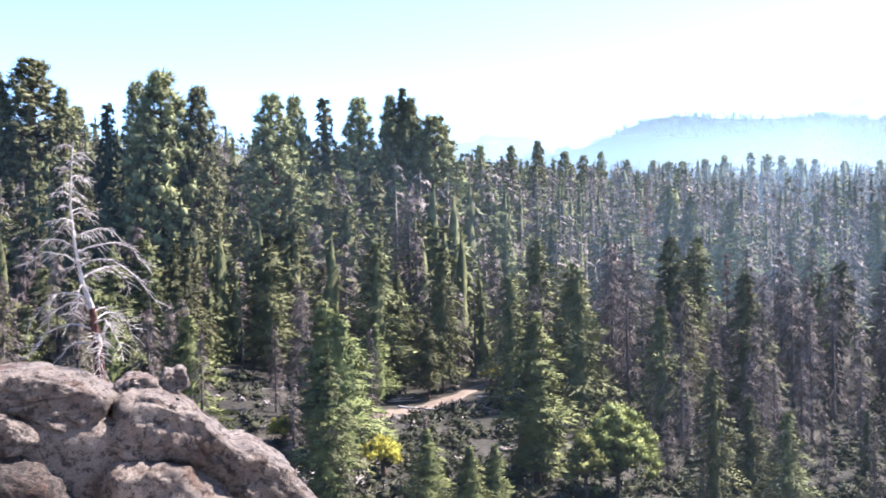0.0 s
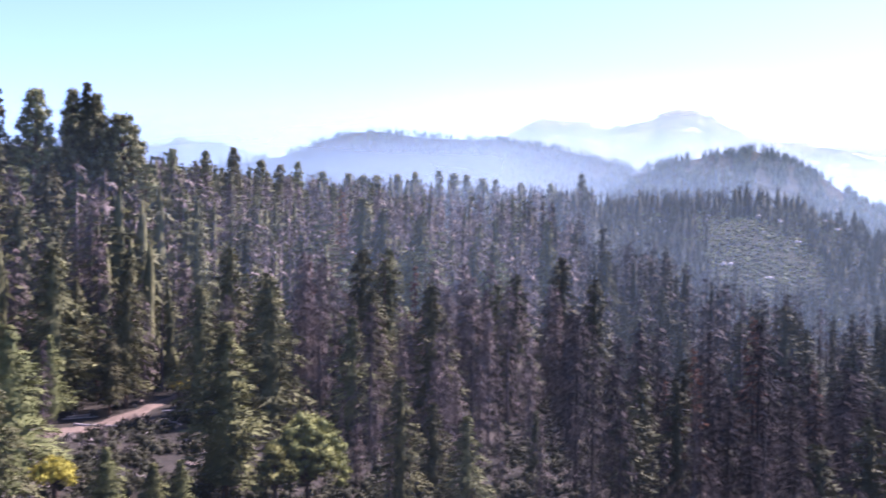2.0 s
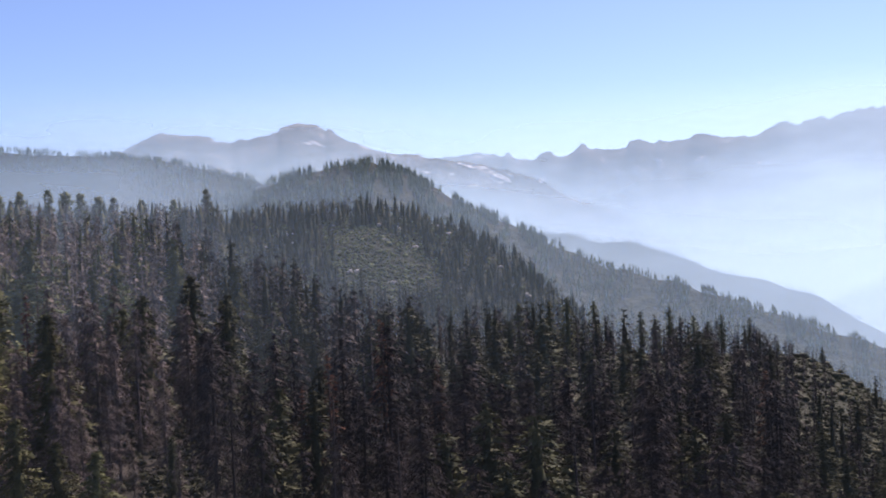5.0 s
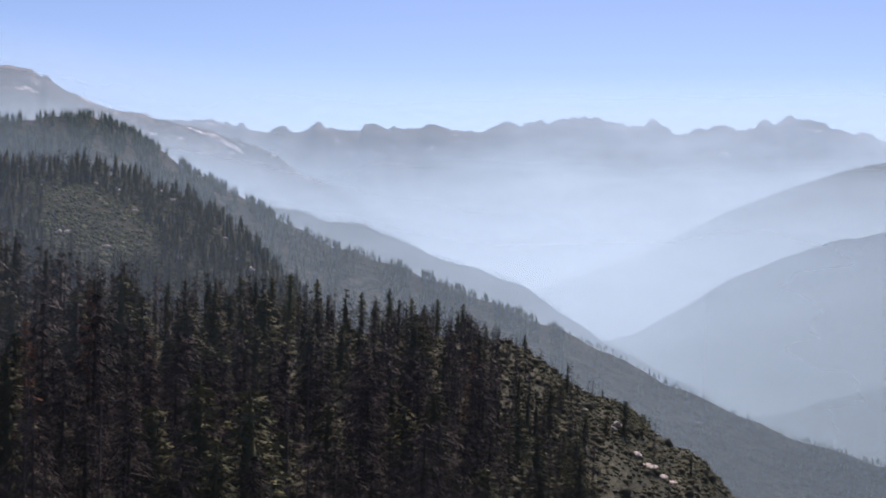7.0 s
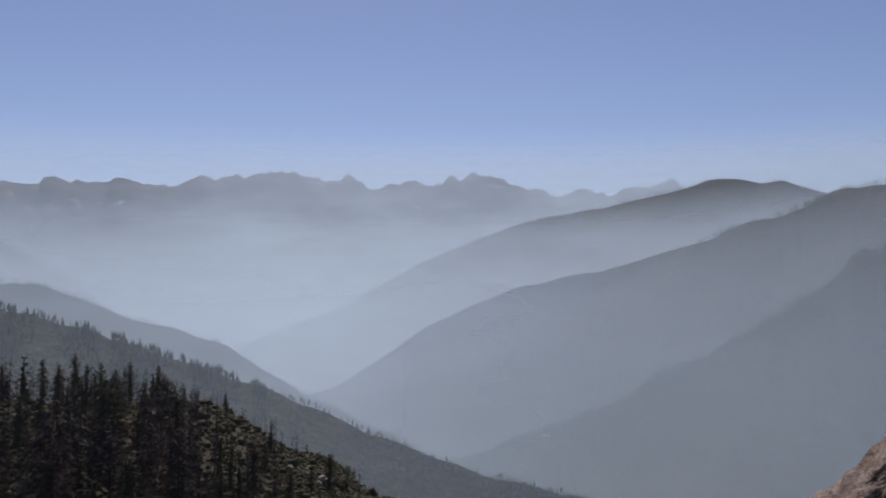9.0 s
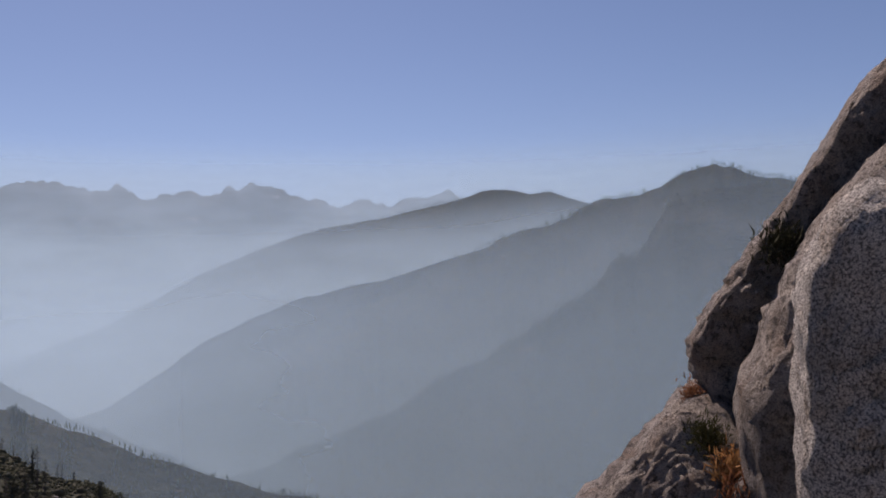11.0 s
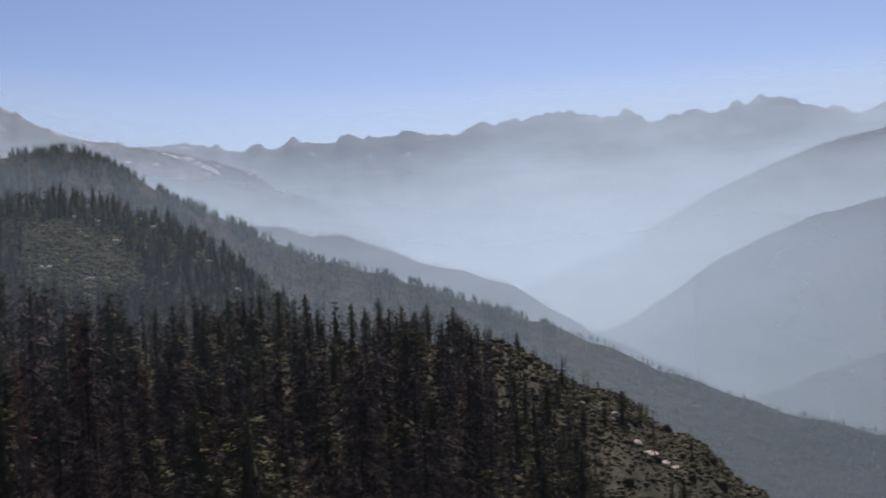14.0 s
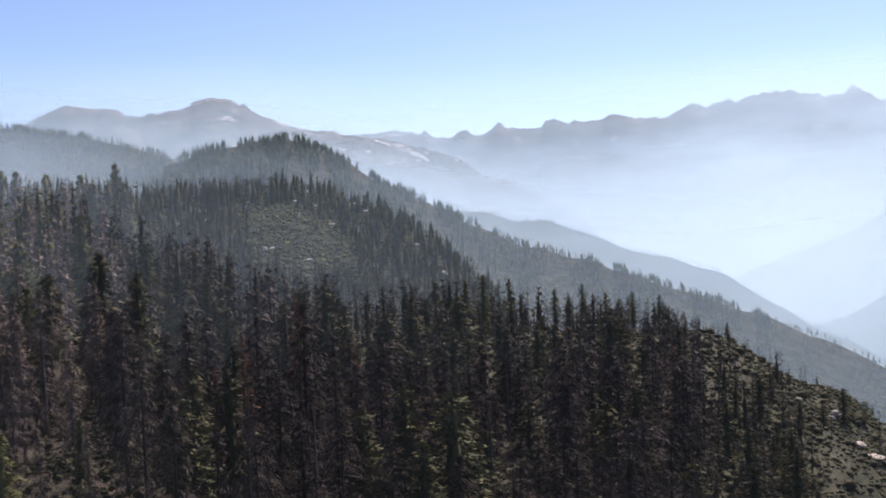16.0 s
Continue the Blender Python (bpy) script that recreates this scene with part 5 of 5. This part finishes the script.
def rock(name, outline, centre, facing, front, rear, mat, label, seed, rough=0.16, grain=0.8, rings=34, group="", category="boulder", around=120, boxy=16.0, lean=0.0):
    """A weathered boulder from its outline in metres (across, up) round a centre, swelling forward and back."""
    o = np.array(outline, float)
    mid = o.mean(0)
    closed = np.vstack([o, o[:1]])
    seg = np.concatenate([[0], np.cumsum(np.linalg.norm(np.diff(closed, axis=0), axis=1))])
    n = around
    t = np.linspace(0, seg[-1], n, endpoint=False)
    ring = np.column_stack([np.interp(t, seg, closed[:, 0]), np.interp(t, seg, closed[:, 1])])
    for _ in range(2 if around > 60 else 1):
        ring = 0.5 * ring + 0.25 * np.roll(ring, 1, 0) + 0.25 * np.roll(ring, -1, 0)
    fa = radians(facing)
    ahead = np.array([math.sin(fa), math.cos(fa), 0])
    across = np.array([math.cos(fa), -math.sin(fa), 0])
    g = Geo()
    rows = []
    s_list = list(np.sin(np.linspace(0.02, 1, rings) * np.pi / 2))
    for sgn, depth, ss in ((-1, front, s_list), (1, rear, s_list[::-1][1:])):
        for s in ss:
            p = mid + (ring - mid) * s
            w = sgn * depth * (1 - s ** boxy) ** 0.5
            rows.append(p[:, :1] * across + w * ahead + p[:, 1:] * np.array([0, 0, 1.0]))
    v = np.stack(rows)
    flat = v.reshape(-1, 3)
    mv = mid[0] * across + mid[1] * np.array([0, 0, 1.0])
    out = flat - mv
    out /= np.linalg.norm(out, axis=1)[:, None] + 1e-6
    amp = np.array([noise.fractal(Vector(p) * grain + Vector((seed * 7.1, 3, 1)), 0.75, 2.1, 6) for p in flat])
    cut = np.array([abs(noise.noise(Vector((p[0], p[1], p[2] * 2.2)) * grain * 0.55 + Vector((seed, 8, 2)))) for p in flat])
    chip = np.array([noise.fractal(Vector(p) * grain * 3.3 + Vector((4, seed * 3.3, 6)), 0.9, 2.2, 4) for p in flat])
    facet = np.array([noise.voronoi(Vector((p[0], p[1], p[2] * 1.5)) * grain * 0.9 + Vector((seed, 1, 5)))[0][0] for p in flat])
    flat = flat + out * (rough * (amp * 0.5 + 0.4 * np.abs(chip) + 0.55 * facet - 0.57 - 1.1 * np.maximum(0, 0.09 - cut) * 4))[:, None]
    flat = flat - ahead * (lean * (ring[:, 1].max() - flat[:, 2]))[:, None]
    m = v.shape[0]
    i, j = np.meshgrid(np.arange(m - 1), np.arange(n), indexing="ij")
    j2 = (j + 1) % n
    quads = np.stack([i * n + j, i * n + j2, (i + 1) * n + j2, (i + 1) * n + j], -1).reshape(-1, 4)
    g.add(flat + np.asarray(centre), quads)
    return tagged(new(name, g.mesh(name, mat, True)), label, category, group)


def beside(a, d):
    return np.array([d * math.sin(radians(a)), d * math.cos(radians(a)), EYE_Z])


OUT = beside(-19, 28)
GO = "boulders of the outcrop"
rock("boulder", [(-0.6, -5.04), (-0.36, -4.49), (0.18, -4.28), (0.96, -4.42), (1.83, -4.9), (2.14, -5.43), (2.7, -5.76), (3.11, -6.19), (3.44, -6.02), (3.86, -6.43),
                 (4.54, -6.78), (4.86, -7.48), (5.55, -8.24), (6.41, -9.58), (4.5, -9.0), (3.2, -7.6), (2.4, -6.95), (1.56, -6.3), (0.93, -6.05), (0.07, -6.05), (-0.7, -6.0)],
     OUT, -19, 1.5, 2.0, M_ROCK, "lichen-spotted grey granite boulder in the sun", 1, 0.4, 1.3, group=GO)
rock("boulder", [(-0.75, -6.0), (0.06, -5.98), (0.92, -5.95), (1.56, -6.2), (2.35, -6.9), (3.16, -7.55), (4.2, -8.76), (5.5, -11.7), (3.92, -14.0), (-0.5, -14.0), (-1.4, -9.3), (-0.9, -7.4)],
     OUT + [0, -0.2, 0], -19, 1.9, 2.5, M_ROCK, "broad grey granite boulder split by a crack", 2, 0.34, 1.2, group=GO)
rock("boulder", [(-5.4, -3.6), (-4.19, -3.55), (-3.35, -3.36), (-2.49, -3.4), (-1.77, -3.62), (-0.95, -3.9), (-0.4, -4.3), (-0.45, -4.8), (-0.9, -5.12), (-1.8, -5.2), (-2.52, -4.82), (-3.37, -4.45), (-5.4, -4.6)],
     OUT + [0, 0.3, -0.16], -19, 1.4, 2.0, M_ROCK, "long lichen-covered granite slab on the crest", 3, 0.3, 1.5, group=GO)
rock("boulder", [(-5.4, -4.2), (-4.21, -4.2), (-3.37, -4.32), (-2.66, -4.6), (-2.02, -5.0), (-1.8, -5.41), (-2.25, -5.7), (-2.83, -5.75), (-5.4, -5.5)],
     OUT + [-0.2, -0.5, 0], -19, 1.2, 1.8, M_ROCK, "rounded granite slab tucked below the crest", 4, 0.28, 1.5, group=GO)
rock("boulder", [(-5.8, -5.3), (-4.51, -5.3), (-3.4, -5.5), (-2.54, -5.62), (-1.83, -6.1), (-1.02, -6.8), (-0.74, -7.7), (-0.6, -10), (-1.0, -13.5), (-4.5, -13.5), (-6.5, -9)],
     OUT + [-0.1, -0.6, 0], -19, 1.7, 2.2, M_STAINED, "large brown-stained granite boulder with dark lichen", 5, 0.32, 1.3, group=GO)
rock("boulder", [(-0.75, -4.3), (-0.3, -4.02), (0.12, -3.98), (0.53, -4.15), (0.8, -4.5), (0.02, -4.85), (-0.7, -4.7)],
     OUT + [0.0, 0.8, 0], -19, 0.6, 0.7, M_ROCK, "small pale granite block on the crest", 6, 0.18, 2.6, 18, group=GO, around=48, boxy=30)
rock("boulder", [(0.62, -4.15), (0.82, -3.95), (0.98, -3.98), (1.13, -3.82), (1.35, -3.9), (1.44, -4.5), (0.96, -4.75), (0.6, -4.6)],
     OUT + [0.0, 0.9, 0], -19, 0.5, 0.6, M_ROCK, "small notched granite block on the crest", 7, 0.15, 2.8, 18, group=GO, around=48, boxy=30)
rock("boulder", [(-6, -4.2), (-1.94, -4.65), (0.32, -4.95), (3.02, -6.7), (4.33, -8.4), (7.0, -14.5), (-7, -14.5)],
     OUT + [0.0, 0.45, 0], -19, 1.6, 4.5, M_ROCK, "shadowed granite base of the outcrop", 8, 0.3, 0.7, group=GO)

W = beside(107, 10)
K = 1.25
AWAY = np.array([math.sin(radians(107)), math.cos(radians(107)), 0])


def scaled(pts):
    return [(u * K, v * K) for u, v in pts]


GW = "rocks of the cliff"
rock("granite_slab", scaled([(-1.5, -2.02), (-1.35, -1.88), (-1.1, -1.67), (-0.81, -1.36), (-0.52, -1.05), (-0.34, -0.85), (-0.15, -0.78), (0.1, -0.9), (0.5, -1.2), (0.9, -1.8), (1.2, -2.6),
                             (0.9, -4.6), (-2.3, -4.9), (-2.4, -3.1)]),
     W, 107, 0.9, 1.6, M_WALL, "sloping weathered granite slab below the cliff", 11, 0.22, 3.0, 60, group=GW, category="rock", lean=0.7)
rock("granite_boulder", scaled([(-0.32, -0.57), (-0.27, -0.41), (-0.11, -0.15), (0.03, 0.05), (0.18, 0.3), (0.36, 0.5), (0.58, 0.78), (0.75, 1.01), (0.88, 1.23), (1.15, 1.66), (1.6, 2.0), (1.9, 1.2),
                                (1.6, 0.2), (1.3, -0.6), (0.9, -1.3), (0.45, -1.35), (0.12, -1.12), (-0.05, -1.0), (-0.16, -0.87), (-0.3, -0.71)]),
     W + AWAY * 0.25, 107, 0.75, 1.8, M_WALL, "overhanging dark granite boulder with a rounded nose", 12, 0.2, 2.2, 44, group=GW, category="rock")
rock("cliff_rock", scaled([(0.61, 0.41), (0.5, 0.17), (0.36, -0.03), (0.21, -0.49), (0.1, -0.7), (0.04, -0.91), (0.06, -1.2), (0.19, -1.52), (0.35, -1.78), (0.6, -2.4), (1.2, -3.2), (3.0, -2.6), (3.4, -0.4),
                           (2.84, 1.9), (2.1, 1.9), (1.4, 1.2), (0.95, 0.8)]),
     W - AWAY * 0.75, 107, 0.7, 1.8, M_WALL, "pitted grey granite face of the cliff", 13, 0.2, 2.3, 44, group=GW, category="rock", boxy=9.0, lean=0.25)
rock("granite_lump", scaled([(-0.1, -1.75), (-0.02, -1.5), (0.04, -1.33), (0.18, -1.2), (0.3, -1.25), (0.42, -1.45), (0.5, -1.8), (0.45, -2.5), (-0.1, -2.6)]),
     W - AWAY * 1.4, 107, 0.35, 0.9, M_WALL, "small dark granite lump at the foot of the cliff", 15, 0.1, 3.0, 30, group=GW, category="rock", around=72, lean=0.5)
near_rock = [(u * 0.75, v * 0.75) for u, v in [(0.56, -0.39), (0.62, 0.1), (0.8, 0.54), (1.18, 0.8), (2.3, 0.9), (2.6, -1.0), (2.2, -3.2), (0.75, -3.4), (0.56, -1.82), (0.55, -1.02)]]
rock("granite_corner", near_rock, beside(107, 6), 107, 0.35, 0.9, M_CORNER, "coarse-grained lichened granite corner beside the steps", 14, 0.1, 3.5, 44, group=GW, category="rock")


# ---- the bleached snag on the outcrop ----
def build_snag():
    rng = rs(300)
    base = new("dead_snag")
    tagged(base, "bleached white dead snag with long bent limbs behind the boulders", "dead tree")
    root = np.array([0, 0, 0.0])
    stem = np.array([(0, 0, -1.5), (0.02, 0, 0.0), (-0.05, 0.05, 1.0), (-0.18, 0.1, 2.0), (-0.45, 0.1, 2.9), (-0.62, 0.05, 4.0), (-0.72, 0, 5.2), (-0.66, 0, 6.3), (-0.6, 0.05, 7.2)])
    rad = np.array([0.19, 0.165, 0.14, 0.1, 0.068, 0.05, 0.038, 0.026, 0.012])
    g = Geo()
    tube(g, stem[:5], rad[:5], 8)
    part("trunk", g.mesh("trunk", M_SNAG, True), base, "dark red-brown bark on the lower trunk")
    g = Geo()
    tube(g, stem[3:], rad[3:] * 1.03, 8)
    part("top", g.mesh("top", M_GREY_WOOD, True), base)
    limbs = [(2.9, 0.1, 2.9, -0.2), (3.3, -0.1, 2.4, -0.5), (3.7, 0.15, 2.4, -0.15), (4.2, 0.05, 2.2, -0.1), (2.3, 3.0, 2.5, -0.35), (2.0, 3.3, 2.9, -0.6), (3.4, 3.1, 2.0, 0.1), (3.9, 3.2, 1.9, 0.0),
             (1.6, 0.2, 2.2, -0.5), (1.3, 3.0, 2.6, -0.6), (1.0, 0.0, 2.6, -0.45), (5.5, 3.1, 0.9, 0.05), (5.9, 0.1, 0.6, 0.15), (6.3, 3.0, 0.5, 0.1), (6.6, 0.0, 0.45, 0.15), (4.7, 2.9, 0.7, 0.0), (5.0, 0.2, 1.0, -0.05),
             (1.8, 1.3, 1.8, -0.5), (2.6, 4.6, 1.8, -0.4), (0.8, 2.2, 1.9, -0.5), (0.9, 4.4, 2.0, -0.6), (1.5, 5.3, 1.8, -0.5)]
    limbs += [(h, 2.399 * q, rng.uniform(0.35, 1.2) * (1.3 - h / 9), rng.uniform(-0.15, 0.2)) for q, h in enumerate(np.linspace(3.0, 7.0, 18))]
    for k, (h, ang, length, dip) in enumerate(limbs):
        length *= 0.85
        g = Geo()
        p0 = np.array([np.interp(h, stem[:, 2], stem[:, 0]), np.interp(h, stem[:, 2], stem[:, 1]), h])
        ang += rng.normal(0, 0.45)
        length *= rng.uniform(0.75, 1.15)
        t = np.linspace(0, 1, 8)
        d = np.array([math.cos(ang), math.sin(ang), 0])
        bow = 0.3 * np.sin(t * 2.2) + (dip - 0.35) * t * t
        pts = p0 + d * (t * length)[:, None] + np.array([0, 0, 1.0]) * (bow * length)[:, None] + rng.normal(0, 0.035, (8, 3)) * length * t[:, None]
        r0 = 0.012 + 0.009 * length
        tube(g, pts, r0 * (1 - t) + 0.006, 5)
        for q in range(int(12 + 10 * length)):
            s = rng.uniform(0.25, 1)
            c = np.array([np.interp(s, t, pts[:, i]) for i in range(3)])
            a2 = ang + rng.choice([-1, 1]) * rng.uniform(0.4, 1.4)
            ln = rng.uniform(0.15, 0.6) * (0.5 + length * 0.25)
            e = np.array([math.cos(a2), math.sin(a2), rng.uniform(-1.0, 0.15)]) * ln
            tube(g, [c, c + e * 0.55 + [0, 0, 0.04], c + e], [0.012, 0.009, 0.005], 3)
        part("limb", g.mesh("limb", M_GREY_WOOD, True), base)
    p = beside(-20.6, 30.2)
    base.matrix_basis = Matrix.Translation((p[0], p[1], EYE_Z - 4.1)) @ Matrix.Rotation(radians(20), 4, "Z") @ Matrix.Diagonal((1.0, 1.0, 0.985, 1))


build_snag()


# ---- grass and a shrub in the cliff's clefts ----
def grass_tuft(centre, n, spread, length, seed, mat, name, label, category):
    rng = rs(seed)
    g = Geo()
    b = np.asarray(centre) + rng.normal(0, 1, (n, 3)) * spread
    al = rng.normal(0, 0.5, (n, 3)) + [-0.35, 0.1, 0.9]
    sprays(g, b, al, length * rng.uniform(0.5, 1.3, n), np.full(n, 0.012) * rng.uniform(0.7, 1.6, n), rng, 0.8)
    return tagged(new(name, g.mesh(name, mat)), label, category, "tufts in the cliff cleft")


def on_cliff(u, v, w):
    """A place on the cliff: across, up and towards the lookout, in metres."""
    fa = radians(107)
    return W + np.array([math.cos(fa), -math.sin(fa), 0]) * u * K + np.array([0, 0, v * K]) - np.array([math.sin(fa), math.cos(fa), 0]) * w


for k, (u, v, w, n, sp, ln) in enumerate([(-0.24, -0.86, 0.5, 240, 0.05, 0.07), (0.02, -1.3, 1.45, 260, 0.07, 0.13), (0.09, -1.46, 1.75, 260, 0.08, 0.15),
                                          (0.19, -1.62, 1.95, 260, 0.09, 0.18), (0.28, -1.7, 2.0, 220, 0.09, 0.2)]):
    grass_tuft(on_cliff(u, v, w), n, sp, ln, 400 + k, M_GRASS, "grass_tuft", "rust-brown dry grass tuft in a granite cleft", "grass")
grass_tuft(on_cliff(-0.12, -1.12, 1.2), 420, 0.08, 0.1, 410, M_OLIVE, "small_shrub", "small olive green shrub in the cleft", "shrub")
grass_tuft(on_cliff(0.46, 0.28, 0.55), 420, 0.1, 0.13, 411, M_BRUSH, "small_shrub", "small dark green shrub growing high in the cleft", "shrub")

# ---- pale rocks on the slopes ----
def field_rock(a, d, w, h, seed, label, lift=0.0, mat=None):
    z = ground_at(a, d) - EYE_Z
    o = [(w * math.cos(t) * (1 + 0.18 * math.sin(3 * t + seed)), h * (0.35 + math.sin(t)) * (1 + 0.12 * math.cos(2 * t + seed))) for t in np.linspace(0, 6.28, 12, endpoint=False)]
    return rock("rock", [(x, y + z + lift) for x, y in o], beside(a, d), a, w * 0.9, w * 0.9, mat or M_PALE, label, seed, 0.16 * w, 1.4 / w, 6, "pale rocks on the slopes", "rock", 28, 3.0)


pr = rs(500)
for a, d, w, h in [(70.5, 268, 2.6, 0.7), (71.3, 270, 3.0, 0.6), (72.1, 273, 2.6, 0.5), (69.4, 285, 1.6, 1.3), (69.2, 279, 1.1, 0.8), (67.4, 296, 1.2, 0.7), (72.8, 276, 1.8, 0.4), (70.9, 264, 1.4, 0.5)]:
    field_rock(a, d, w, h, pr.randint(1000), "pale sunlit granite slab on the spur")
for k in range(34):
    a = pr.uniform(30, 48)
    d = pr.uniform(560, 830)
    field_rock(a, d, pr.uniform(1.2, 3.4), pr.uniform(0.8, 2.2), 40 + k, "pale granite rock among the knoll brush")
for a, d, w, h in [(46.6, 640, 3.5, 3.6), (38.6, 800, 6, 2.5), (37.8, 805, 5, 2.2)]:
    field_rock(a, d, w, h, pr.randint(1000), "large pale granite outcrop on the knoll")
for k in range(40):
    a, d = pr.uniform(-20, 14), pr.uniform(80, 210)
    field_rock(a, d, pr.uniform(0.4, 1.1), pr.uniform(0.3, 0.7), 90 + k, "weathered granite rock on the forest floor", mat=M_ROCK)


def fallen_log(a, d, turn, length, thick, seed):
    rng = rs(seed)
    g = Geo()
    t = np.linspace(0, 1, 6)
    pts = np.column_stack([(t - 0.5) * length, rng.normal(0, 0.08, 6), rng.normal(0, 0.04, 6)])
    tube(g, pts, thick * (1 - 0.5 * t), 7)
    for s in rng.uniform(0.2, 0.95, 6):
        c = np.array([(s - 0.5) * length, 0, 0])
        e = rng.normal(0, 1, 3)
        e[2] = abs(e[2])
        tube(g, [c, c + e * 0.5], [0.05, 0.02], 4)
    ob = tagged(new("fallen_log", g.mesh("fallen_log", M_GREY_WOOD, True)), "pale bleached log lying on the forest floor", "log", "fallen logs")
    ob.matrix_basis = Matrix.Translation(spot(a, d) + Vector((0, 0, thick * 0.7))) @ Matrix.Rotation(radians(turn), 4, "Z")


fallen_log(-1.6, 168, -25, 9, 0.3, 1)
for k in range(26):
    fallen_log(pr.uniform(-14, 9), pr.uniform(120, 240), pr.uniform(-70, 70), pr.uniform(4, 10), pr.uniform(0.14, 0.3), 2 + k)
